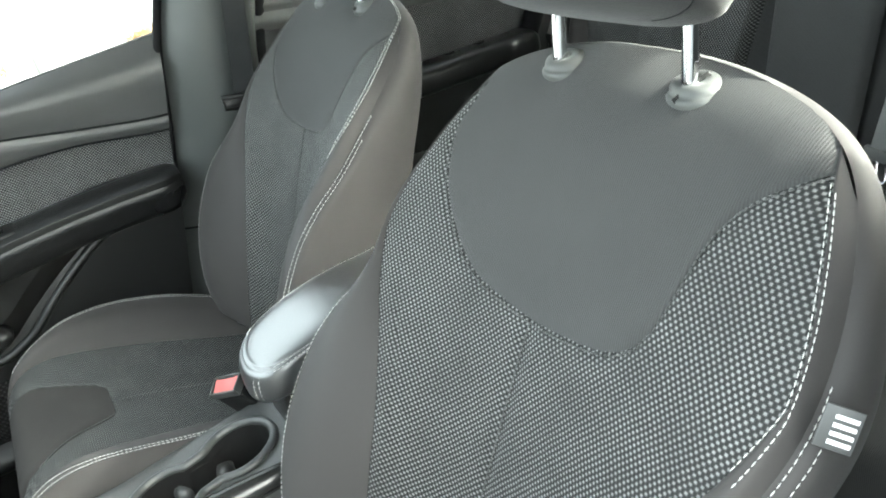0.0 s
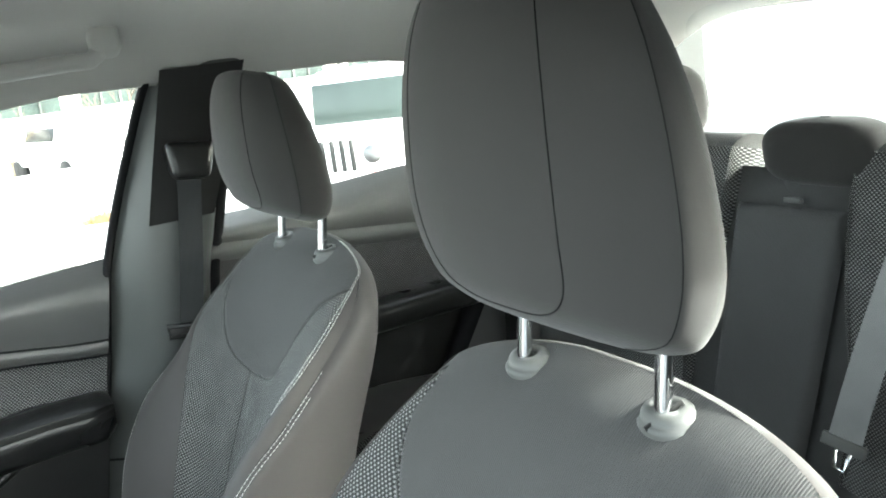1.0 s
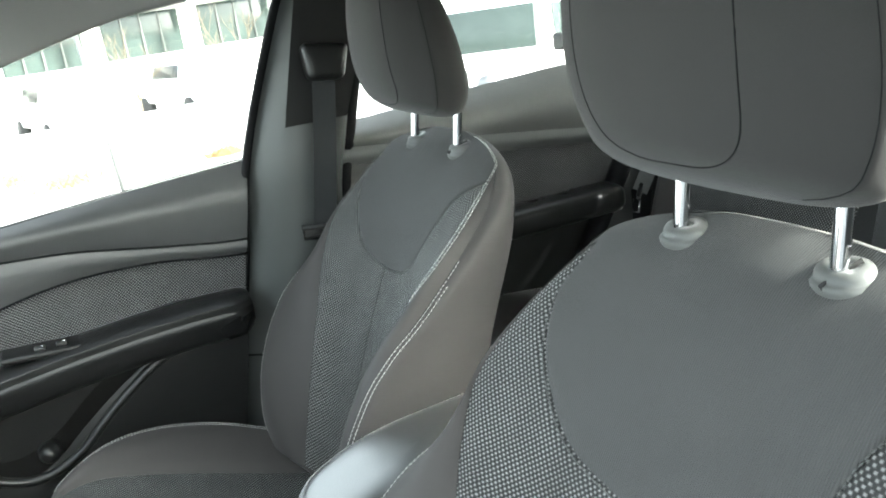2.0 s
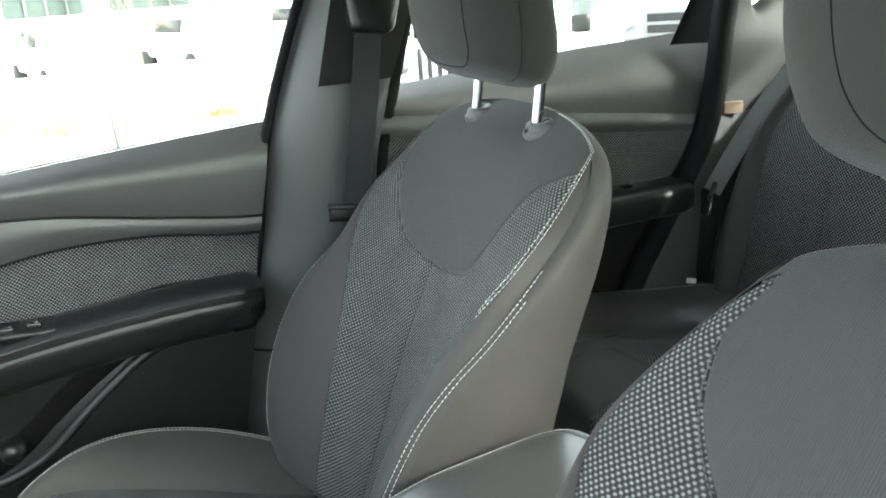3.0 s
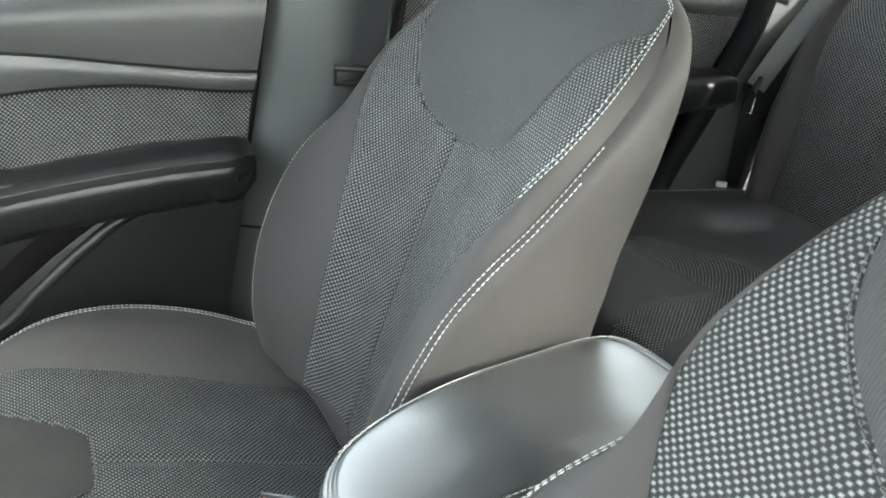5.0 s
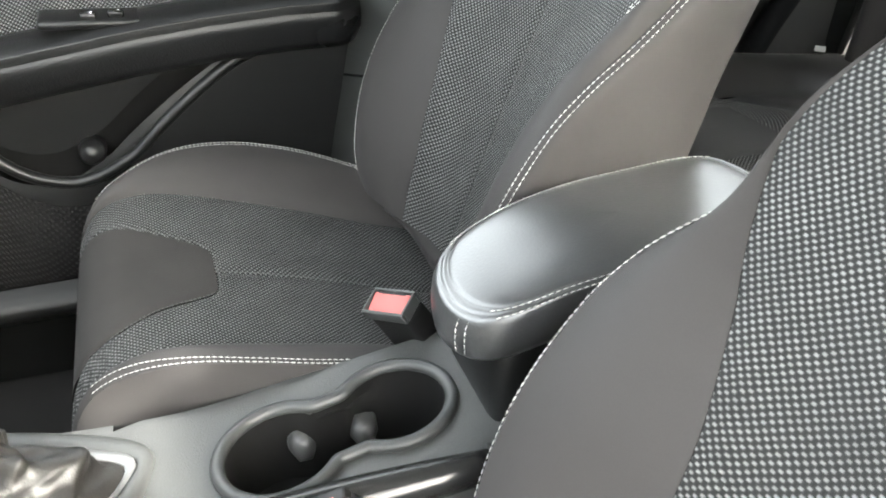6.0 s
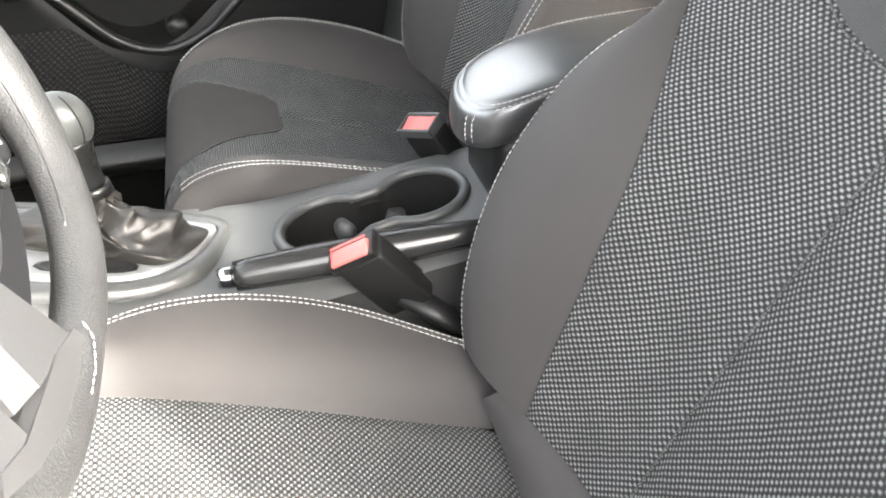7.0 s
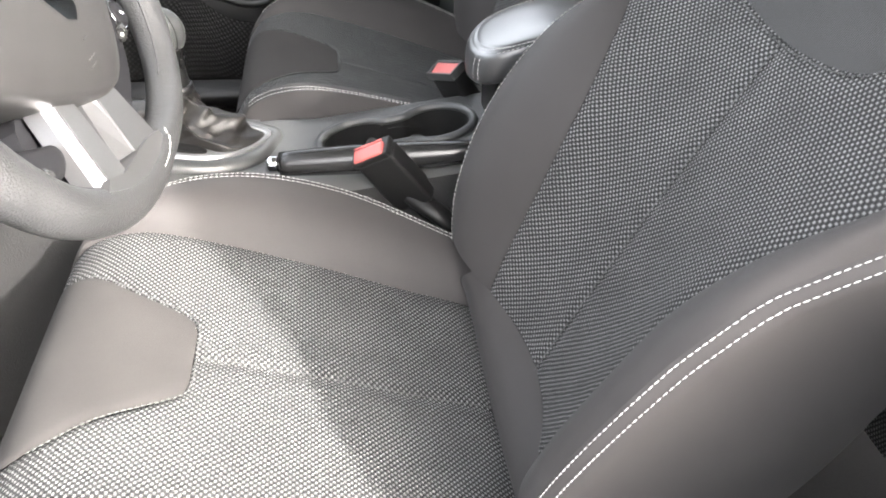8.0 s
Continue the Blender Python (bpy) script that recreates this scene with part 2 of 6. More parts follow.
def mesh_object(name, verts, faces, material, parent=None, label="", uvs=None, smooth=True):
    me = bpy.data.meshes.new(name)
    me.from_pydata([tuple(v) for v in verts], [], faces)
    if smooth:
        me.polygons.foreach_set("use_smooth", [True] * len(me.polygons))
    if uvs is not None:
        layer = me.uv_layers.new(name="UVMap")
        flat = np.empty(len(me.loops), dtype=np.int32)
        me.loops.foreach_get("vertex_index", flat)
        layer.data.foreach_set("uv", np.asarray(uvs, dtype=np.float32)[flat].ravel())
    me.materials.append(material)
    me.validate()
    ob = new(name, me)
    if parent is not None:
        ob.parent = parent
    if label:
        tagged(ob, label)
    return ob


def grid(name, f, nu, nv, material, parent=None, label="", uv=None, closed_u=False, caps=False, flip=False):
    """A surface f(u, v), u and v from 0 to 1; uv gives metres, or the lengths along the surface are taken."""
    us = [i / nu for i in range(nu + (0 if closed_u else 1))]
    n = len(us)
    verts, uvs = [], []
    for j in range(nv + 1):
        for u in us:
            verts.append(Vector(f(u, j / nv)))
    if uv:
        uvs = [uv(u, j / nv) for j in range(nv + 1) for u in us]
    else:
        for j in range(nv + 1):
            run = 0.0
            for i in range(n):
                if i:
                    run += (verts[j * n + i] - verts[j * n + i - 1]).length
                up = 0.0 if j == 0 else uvs[(j - 1) * n + i][1] + (verts[j * n + i] - verts[(j - 1) * n + i]).length
                uvs.append((run, up))
    faces = []
    for j in range(nv):
        for i in range(n if closed_u else n - 1):
            k = (i + 1) % n
            q = (j * n + i, j * n + k, (j + 1) * n + k, (j + 1) * n + i)
            faces.append(q[::-1] if flip else q)
    if caps:
        a, b = tuple(range(n)), tuple(nv * n + i for i in range(n))
        faces += [a if flip else a[::-1], b[::-1] if flip else b]
    return mesh_object(name, verts, faces, material, parent, label, uvs)


def bm_object(name, bm, material, parent=None, label="", smooth=True):
    me = bpy.data.meshes.new(name)
    bm.to_mesh(me)
    bm.free()
    if smooth:
        me.polygons.foreach_set("use_smooth", [True] * len(me.polygons))
    me.materials.append(material)
    ob = new(name, me)
    if parent is not None:
        ob.parent = parent
    if label:
        tagged(ob, label)
    return ob


def box(name, size, m, material, parent=None, label="", bevel=0.004, taper=1.0, segments=3):
    """A bevelled block of that size round the pose m; taper narrows its top."""
    bm = bmesh.new()
    bmesh.ops.create_cube(bm, size=1.0)
    for v in bm.verts:
        k = taper if v.co.z > 0 else 1.0
        v.co = Vector((v.co.x * size[0] * k, v.co.y * size[1] * k, v.co.z * size[2]))
    if bevel:
        bmesh.ops.bevel(bm, geom=bm.edges[:], offset=min(bevel, min(size) * 0.45), segments=segments, affect="EDGES", profile=0.5)
    bm.transform(m)
    return bm_object(name, bm, material, parent, label, smooth=bevel > 0)


def frame_at(points, i, up):
    a, b = points[max(i - 1, 0)], points[min(i + 1, len(points) - 1)]
    d = (b - a).normalized()
    s = d.cross(up)
    s = s.normalized() if s.length > 1e-6 else Vector((1, 0, 0))
    return d, s, s.cross(d)


def tube(name, points, radius, material, parent=None, label="", sides=10, up=(0, 0, 1), flat=1.0, closed=False, caps=True):
    """A rod along points; radius is a number or one for each point; flat squashes it along its third axis."""
    points = [Vector(p) for p in points]
    n = len(points)
    verts, faces = [], []
    for i, p in enumerate(points):
        if closed:
            d = (points[(i + 1) % n] - points[i - 1]).normalized()
            s = d.cross(Vector(up)).normalized()
            w = s.cross(d)
        else:
            d, s, w = frame_at(points, i, Vector(up))
        r = radius[i] if isinstance(radius, (list, tuple)) else radius
        for k in range(sides):
            a = 2 * math.pi * k / sides
            verts.append(p + s * math.cos(a) * r + w * math.sin(a) * r * flat)
    for i in range(n if closed else n - 1):
        for k in range(sides):
            j, l = (i + 1) % n, (k + 1) % sides
            faces.append((i * sides + k, i * sides + l, j * sides + l, j * sides + k))
    if not closed and caps:
        faces += [tuple(range(sides))[::-1], tuple((n - 1) * sides + k for k in range(sides))]
    uvs = [(0.01 * (i % sides), 0.01 * (i // sides)) for i in range(len(verts))]
    return mesh_object(name, verts, faces, material, parent, label, uvs)


def strap(name, points, width, side, material, parent=None, label="", thick=0.0016):
    """A flat belt along points; side(i) is the way across it."""
    points = [Vector(p) for p in points]
    verts, uvs, faces, run = [], [], [], 0.0
    for i, p in enumerate(points):
        d, _, _ = frame_at(points, i, Vector((0, 0, 1)))
        s = Vector(side(i / (len(points) - 1))).normalized()
        nrm = s.cross(d).normalized()
        run += (p - points[i - 1]).length if i else 0
        for a, b in ((-0.5, -0.5), (0.5, -0.5), (0.5, 0.5), (-0.5, 0.5)):
            verts.append(p + s * a * width + nrm * b * thick)
            uvs.append((a * width, run))
    for i in range(len(points) - 1):
        for k in range(4):
            l = (k + 1) % 4
            faces.append((i * 4 + k, i * 4 + l, i * 4 + 4 + l, i * 4 + 4 + k))
    e = (len(points) - 1) * 4
    faces += [(3, 2, 1, 0), (e, e + 1, e + 2, e + 3)]
    return mesh_object(name, verts, faces, material, parent, label, uvs, smooth=False)


def resample(points, step):
    points = [Vector(p) for p in points]
    out, rest = [points[0]], step
    for a, b in zip(points, points[1:]):
        l = (b - a).length
        at = rest
        while at <= l and l > 0:
            out.append(a.lerp(b, at / l))
            at += step
        rest = at - l
    return out


def stitches(name, lines, parent, length=0.0042, gap=0.0016, radius=0.00046, material=None, lift=(0, 0, 0)):
    """Rows of thread: one small rod for each stitch along each line of points."""
    verts, faces = [], []
    for line in lines:
        pts = resample(line, (length + gap) / 4)
        i = 0
        while i + 3 < len(pts):
            a, b = pts[i] + Vector(lift), pts[i + 3] + Vector(lift)
            i += 4
            d = (b - a)
            if d.length < 1e-5:
                continue
            d.normalize()
            s = d.cross(Vector((0.3, 0.2, 0.93))).normalized()
            w = s.cross(d)
            k = len(verts)
            mid = (a + b) / 2
            for p, r in ((a, 0.5), (mid, 1.15), (b, 0.5)):
                for ang in range(5):
                    t = ang * 2 * math.pi / 5
                    verts.append(p + (s * math.cos(t) + w * math.sin(t)) * radius * r)
            for ring in range(2):
                for q in range(5):
                    l = (q + 1) % 5
                    faces.append((k + ring * 5 + q, k + ring * 5 + l, k + ring * 5 + 5 + l, k + ring * 5 + 5 + q))
            faces += [(k + 4, k + 3, k + 2, k + 1, k), (k + 10, k + 11, k + 12, k + 13, k + 14)]
    ob = mesh_object(name, verts, faces, material or THREAD, parent)
    return tagged(ob, kind="stuff")


def root(name, label, category, group=""):
    e = new(name)
    e.empty_display_size = 0.05
    return tagged(e, label, category, group)


def edge_dip(t, span, depth=0.004, w=0.007, lo=True, hi=True):
    """How far a padded panel sinks towards its seams: t from 0 to 1 over span metres."""
    d = 0.0
    if lo:
        d += depth * math.exp(-(t * span / w) ** 2)
    if hi:
        d += depth * math.exp(-((1 - t) * span / w) ** 2)
    return d


def rounded_path(pts, n=40):
    """A closed smooth loop through pts (Catmull-Rom)."""
    pts = [Vector(p) for p in pts]
    k = len(pts)
    out = []
    per = max(2, n // k)
    for i in range(k):
        p0, p1, p2, p3 = pts[i - 1], pts[i], pts[(i + 1) % k], pts[(i + 2) % k]
        for j in range(per):
            t = j / per
            out.append(0.5 * ((2 * p1) + (p2 - p0) * t + (2 * p0 - 5 * p1 + 4 * p2 - p3) * t * t + (3 * p1 - p0 - 3 * p2 + p3) * t ** 3))
    return out




# ---- cabin ----
def door_line(keys):
    return smooth_curve([k[0] for k in keys], [k[1] for k in keys])


# floor, tunnel sides and sills
grid("floor", lambda u, v: ((-.74 + 1.48 * u), 1.05 - 2.3 * v, .20 + .004 * math.sin(30 * u) * math.sin(40 * v)), 30, 40, CARPET)
tagged(bpy.data.objects["floor"], "black cabin carpet", kind="structure")
def ground_z(x):
    """The lot falls away beyond the passenger side."""
    t = min(max((x - 1.2) / 4.5, 0), 1)
    return -.70 * t * t * (3 - 2 * t) - .002 * max(0, min(x, 40) - 5.7) + .80 * math.exp(-((x - 15.5) / 1.6) ** 2)


grid("ground", lambda u, v: (-200 + 400 * u, -200 + 400 * v, ground_z(-200 + 400 * u)), 400, 8, surface("sunlit_paving", (0.33, 0.33, 0.325), rough=0.9, grain=60, grain_depth=0.5, stain=0.4, vary=0.18))
tagged(bpy.data.objects["ground"], "pale sunlit concrete lot", kind="structure")
# Unseen wall, added only to weaken the light through the open driver door.
tagged(box("light_block_wall", (.2, 8.5, 1.3), pose(-2.4, -.05, .65), surface("grey_block", (0.24, 0.24, 0.235), rough=.9, grain=40, stain=2), bevel=.01), "unseen plain grey wall added to hold back light along the driver side", kind="structure")


def roof_z(x, y):
    k = min(abs(x) / .64, 1)
    edge = interp(y, (-.04, .08, .2, .3, .45, .6), (0, .015, .034, .055, .10, .16)) * k ** 4
    return 1.43 - (.133 if x > 0 else .09) * k ** 5 - (edge if x > 0 else 0) - interp(y, (-1.4, -1.1, -.85, -.6, .1, .5), (.165, .100, .056, .014, 0.0, .03))


roof = grid("ceiling", lambda u, v: ((-.64 + 1.28 * u), .45 - 1.76 * v, roof_z(-.64 + 1.28 * u, .45 - 1.76 * v)), 48, 40, LINER)
tagged(roof, "beige felt headliner", kind="structure")
skin = surface("car_paint", (0.05, 0.05, 0.055), rough=0.25, grain_depth=0)
tagged(grid("roof_panel", lambda u, v: ((-.70 + 1.40 * u), .50 - 1.82 * v, roof_z((-.70 + 1.40 * u) * .92, .45 - 1.75 * v) + .03), 24, 20, skin, flip=True), "dark painted roof panel", kind="structure")

# upper rails over the doors
for side, name in ((1, "trim_roof_rail"), (-1, "trim_roof_rail")):
    def fr(u, v, side=side):
        y = .45 - 1.76 * u
        a = radians(90 * v)
        return (side * (.635 + .028 * math.sin(a)), y, roof_z(side * .635, y) + .002 - .012 * (1 - math.cos(a)))
    tagged(grid(name, fr, 40, 6, LINER, flip=side < 0), "beige padded rail over the door", kind="structure")


# ---- passenger doors ----
def front_door():
    d = root("door_1", "closed front passenger door with dark trim and cloth insert", "car door")
    d["kind"] = "structure"
    belt = door_line(((-.12, 1.01), (.1, .997), (.3, .982), (.6, .955), (1.0, .91)))
    crease = door_line(((-.12, .858), (0, .866), (.12, .885), (.3, .915), (.6, .93), (1.0, .91)))
    cloth_top = door_line(((-.12, .832), (0, .84), (.15, .862), (.3, .862), (.45, .83), (.6, .78), (1.0, .7)))
    cloth_low = door_line(((-.12, .765), (0, .77), (.1, .782), (.18, .77), (.3, .72), (.45, .70), (1.0, .68)))
    lip = door_line(((-.12, .715), (-.01, .718), (.08, .712), (.16, .695), (.22, .66), (.28, .615), (.33, .572), (.40, .546), (.47, .566), (.54, .632), (.62, .70), (.8, .72), (1.0, .72)))
    y0 = door_line(((.2, .10), (.55, .03), (.8, -.022), (1.02, -.068)))    # rear edge, along the pillar

    def yy(u, z):
        return y0(z) + .004 + (1.0 - y0(z)) * u

    def strip(name, hi, lo, xf, mat, label="", nu=60, nv=8):
        def f(u, v):
            y = yy(u, .85)
            z = hi(y) + (lo(y) - hi(y)) * v
            y = yy(u, z)
            return (xf(y, z, v), y, z)
        return grid(name, f, nu, nv, mat, d, label)
    strip("upper_panel", lambda y: belt(y) + .0, crease, lambda y, z, v: .725 - .030 * math.sin(min(v * 2.2, 1) * math.pi / 2) + .012 * v ** 3 - .0, PLASTIC, "soft dark grey upper door panel")
    grid("window_ledge", lambda u, v: (.725 + .077 * v, yy(u, 1.0) - .02 * v, belt(yy(u, 1.0)) + .003 * math.sin(v * 3.1) - .012 * v), 40, 3, SEAL, d)
    strip("trim_band", crease, cloth_top, lambda y, z, v: .707 - .006 * math.sin(math.pi * v) + .006 * v, PLASTIC, "")
    strip("cloth_insert", cloth_top, cloth_low, lambda y, z, v: .715 + .004 * math.sin(math.pi * v), MESH_FINE, "dotted black cloth insert")
    strip("middle_panel", cloth_low, lambda y: min(cloth_low(y) - .03, lip(y) + .03), lambda y, z, v: .716, LOW_PLASTIC, "")
    strip("pocket_wall", lambda y: min(cloth_low(y) - .03, lip(y) + .03), lambda y: lip(y) - .03, lambda y, z, v: .73 + .01 * v, BLACK, "dark pocket behind the lip")
    for edge, lift in ((crease, .001), (cloth_top, -.001)):
        tube("seam_line", [(.7065 + (.004 if edge is cloth_top else 0), yy(i / 60, edge(yy(i / 60, .85))), edge(yy(i / 60, .85)) + lift) for i in range(61)], .0022, SEAL, d, sides=6)
    # the lip and the panel below it
    def lip_x(y):
        return .70 - .028 * interp(y, (-.1, .1, .3, .4, .6), (0, .4, 1, 1, .7))
    strip("lower_panel", lip, lambda y: lip(y) - .16, lambda y, z, v: lip_x(y) + .0 + .012 * v ** 2 + .03 * max(0, .12 - v) , LOW_PLASTIC, "smooth black lower door panel", nv=14)
    strip("foot_panel", lambda y: lip(y) - .16, lambda y: .21, lambda y, z, v: lip_x(y) + .012 + .02 * v, LOW_PLASTIC, "")
    tube("pocket_lip", [(lip_x(y) + .002, y, lip(y)) for y in [-.01 + .9 * i / 70 for i in range(71)]], .0085, LOW_PLASTIC, d, "rounded pocket lip", sides=12)
    # speaker mesh low in front
    grid("speaker_mesh", lambda u, v: (lip_x(.45) - .004 - .004 * math.sin(math.pi * v), .30 + .5 * u, min(lip(.30 + .5 * u) - .035, .60) - v * (min(lip(.30 + .5 * u) - .035, .60) - .40)), 40, 14, GRILLE, d, "dark moulded speaker mesh", flip=False)
    grid("sill_ledge", lambda u, v: (lip_x(.45) - .004 - .03 * math.sin(math.pi * v), .25 + .65 * u, .395 - .06 * v), 20, 8, BLACK, d)
    # armrest: a padded shelf that slopes to a stitched edge, with a dark face under it
    arm_z = lambda y: interp(y, (-.01, .1, .2, .3, .45, .62), (.752, .754, .75, .742, .724, .70))
    prof = ((.080, .020), (.070, .0275), (.052, .0290), (.030, .0265), (.012, .0205), (.0045, .0165), (.0010, .0145), (.0032, .0128), (.0, .0108), (.0028, .0088), (.0, .0068), (.0028, .0048), (.0005, .0028), (.002, -.012), (.008, -.036), (.020, -.050), (.045, -.056), (.080, -.056))

    def fa(u, v):
        y = -.010 + .63 * v
        x, z = prof[round(u * (len(prof) - 1))]
        e = min(1.0, (v * .63 + .0015) / .022) ** .5
        depth = .078 * min(1, max(y + .03, .004) / .055) ** .35
        return (.716 - depth * (1 - x / .080), y, arm_z(y) + z * (.55 + .45 * e))
    grid("armrest", fa, len(prof) - 1, 70, LEATHER, d, "padded black armrest with stitched edge", flip=True)
    mesh_object("armrest_end", [fa(i / (len(prof) - 1), 0) for i in range(len(prof))], [tuple(range(len(prof)))], LEATHER, d, smooth=False)
    sw = box("window_switch", (.046, .125, .012), pose(.676, .345, .769, 4, -8, 0), LOW_PLASTIC, d, "black window switch plate", bevel=.005)
    for k in range(2):
        box("switch_key", (.012, .020, .009), pose(.668, .312 + .034 * k, .775, 4, -8, 0), GLOSS, sw, bevel=.003)
        box("switch_mark", (.004, .004, .002), pose(.665, .308 + .034 * k, .780, 4, -8, 0), CHROME, sw, bevel=.0008)
    tube("pull_knob", [(.725, .382, .575), (.70, .382, .575), (.688, .382, .577)], [.02, .018, .011], LOW_PLASTIC, d, "rounded knob in the pocket", sides=16)
    tube("moulded_ring", [(.728, .441 + .012 * math.cos(a * math.pi / 8), .618 + .012 * math.sin(a * math.pi / 8)) for a in range(16)], .0015, PLASTIC, d, sides=6, closed=True, up=(1, 0, 0))
    # outer skin and glass
    grid("outer_skin", lambda u, v: (.80 - .03 * (2 * v - 1) ** 2 + .005, yy(u, .8), .25 + (belt(yy(u, .8)) - .26) * v), 20, 10, skin, d)
    pane = grid("window_pane", lambda u, v: (.752 - .085 * v ** 1.3, yy(u, 1.0) - .01 - .075 * v + .0, belt(yy(u, 1.0)) - .01 + (.34 - .12 * max(0, u - .45)) * v), 30, 8, GLASS, d)
    pane.visible_shadow = False
    return d


front_door()


def rear_door():
    d = root("door_2", "closed rear passenger door with dark trim and cloth insert", "car door")
    d["kind"] = "structure"
    belt = door_line(((-.95, 1.066), (-.8, 1.06), (-.6, 1.053), (-.25, 1.03)))
    crease = door_line(((-.95, .905), (-.8, .925), (-.5, .962), (-.25, .99)))
    mid = door_line(((-.95, .872), (-.8, .892), (-.5, .925), (-.25, .955)))
    low = door_line(((-.95, .80), (-.25, .80)))
    y0, y1 = -.225, -.905

    def strip(name, hi, lo, xf, mat, label="", nv=8):
        def f(u, v):
            y = y0 + (y1 - y0) * u
            z = hi(y) + (lo(y) - hi(y)) * v
            cut = interp(z, (.3, .6, .75, .875, .95, 1.07), (.26, .195, .10, .055, .02, .0))
            y = y0 + (y1 + cut - y0) * u
            return (xf(y, z, v), y, z)
        return grid(name, f, 40, nv, mat, d, label, flip=True)
    # Lighter than the front door's panel: the sunlight is in its colour.
    strip("upper_panel", belt, crease, lambda y, z, v: .738 - .044 * math.sin(min(v * 1.25, 1) * math.pi / 2) + .010 * v ** 4, LIT_REAR_PANEL, "soft grained upper door panel, its grey lightened for sunlight")
    strip("trim_band", crease, mid, lambda y, z, v: .700 - .012 * math.sin(math.pi * v) + .008 * v, SATIN_TRIM, "satin grey trim band")
    strip("cloth_insert", mid, low, lambda y, z, v: .712, MESH_FINE, "dotted black cloth insert")
    strip("lower_panel", low, lambda y: .25, lambda y, z, v: .712 + .02 * v, LOW_PLASTIC, "")
    def fa(u, v):
        y = -.40 - .43 * v
        z = .772 - .0 * v
        e = min(1.0, (1 - v) * .43 / .03 + .02) ** .5
        a = 2 * math.pi * u
        co, si = math.cos(a), math.sin(a)
        return (.70 - .02 + .045 * e * math.copysign(abs(co) ** .6, co), y, z + .03 * e * math.copysign(abs(si) ** .6, si))
    grid("armrest", fa, 32, 30, LEATHER, d, "padded black armrest", closed_u=True, caps=True, flip=True)
    grid("outer_skin", lambda u, v: (.80 - .03 * (2 * v - 1) ** 2, y0 + (y1 - y0) * u, .25 + .78 * v), 12, 10, skin, d, flip=True)
    pane = grid("window_pane", lambda u, v: (.752 - .085 * v ** 1.3, y0 - .02 + (-.62 + .12 * v) * u - .05 * v, belt(y0 + (y1 - y0) * u) - .01 + (.25 - .03 * u) * v), 24, 8, GLASS, d, flip=True)
    pane.visible_shadow = False
    # rear upright of the window frame: a black sail that widens downwards
    def fz(u, v):
        z = 1.042 + .25 * v
        front, rear = -.812 - .080 * v, -.872 - .030 * v
        return (.722 - .075 * v - (.052 - .030 * v) * u ** 1.5, front + (rear - .012 - front) * u, z)
    grid("window_upright", fz, 8, 8, BLACK, d, "black window upright", flip=True)
    return d


SATIN_TRIM = surface("satin_grey_trim", (0.09, 0.092, 0.09), rough=0.55, grain_depth=0.1, vary=0.1, specular=0.3)
rear_door()
tagged(tube("trim_door_seal", rounded_path([(.632, -.893, 1.32), (.644, -.886, 1.2), (.660, -.880, 1.08), (.671, -.876, .98), (.68, -.858, .88), (.695, -.815, .78), (.697, -.74, .66), (.70, -.67, .56)], n=64)[:56], .022, SEAL, sides=10), "black rubber seal round the rear door", kind="structure")

# outer body behind the rear doors
for side in (1, -1):
    tagged(grid("body_side", lambda u, v, side=side: (side * (.755 + .02 * math.sin(math.pi * v)), -.86 - .89 * u, .2 + .82 * v), 10, 10, skin, flip=side < 0), "dark painted body side behind the rear door", kind="structure")
    tagged(grid("trim_sill_rear", lambda u, v, side=side: (side * (.60 + .15 * v), -.30 - .66 * u, .575), 10, 4, BLACK, flip=side > 0), "black plastic plinth beside the rear bench", kind="structure")

# ---- centre pillar with its belt ----
yf = smooth_curve((.2, .55, .82, 1.0, 1.25, 1.31), (.09, .03, -.03, -.066, -.16, -.19))
yr = smooth_curve((.2, .55, .9, 1.01, 1.2, 1.31), (-.20, -.215, -.228, -.252, -.305, -.362))
px = smooth_curve((.2, .55, .85, 1.05, 1.2, 1.31), (.70, .69, .672, .652, .632, .612))

yf_left = smooth_curve((.2, .55, .68, .78, .87, 1.0, 1.17, 1.24, 1.31), (.09, .03, .0, -.045, -.105, -.122, -.142, -.14, -.11))


def pillar(side, name, label):
    def f(u, v):
        z = .2 + 1.12 * v
        front = yf(z) if side > 0 else yf_left(z)
        y = front + (yr(z) - front) * u
        flank = .062 * max(0, 1 - u / .55) ** 1.8 + .05 * max(0, (u - .7) / .3) ** 3
        return (side * (px(z) + flank + (0 if side > 0 else .03)), y, z)
    return tagged(grid(name, f, 20, 40, PILLAR_TRIM, flip=side < 0), label, kind="structure")


pillar(1, "trim_pillar_right", "dark grey moulded centre pillar trim")
pillar(-1, "trim_pillar_left", "dark grey moulded centre pillar trim")
tagged(tube("trim_door_seal", [(px(z) + .052, yf(z) + .006, z) for z in [.2 + 1.1 * i / 40 for i in range(41)]], .008, SEAL, sides=10), "black rubber door seal", kind="structure")
tagged(tube("trim_door_seal", [(px(z) + .05, yr(z) - .004, z) for z in [.2 + 1.1 * i / 40 for i in range(41)]], .013, SEAL, sides=10), "black rubber door seal", kind="structure")
tagged(grid("trim_pillar_panel", lambda u, v: (px(1.055 + .255 * v) - .006 - .003 * math.sin(math.pi * u), -.128 - .115 * u - .060 * v - .03 * u * v, 1.055 + .255 * v), 8, 8, BLACK), "black belt height adjuster panel", kind="structure")


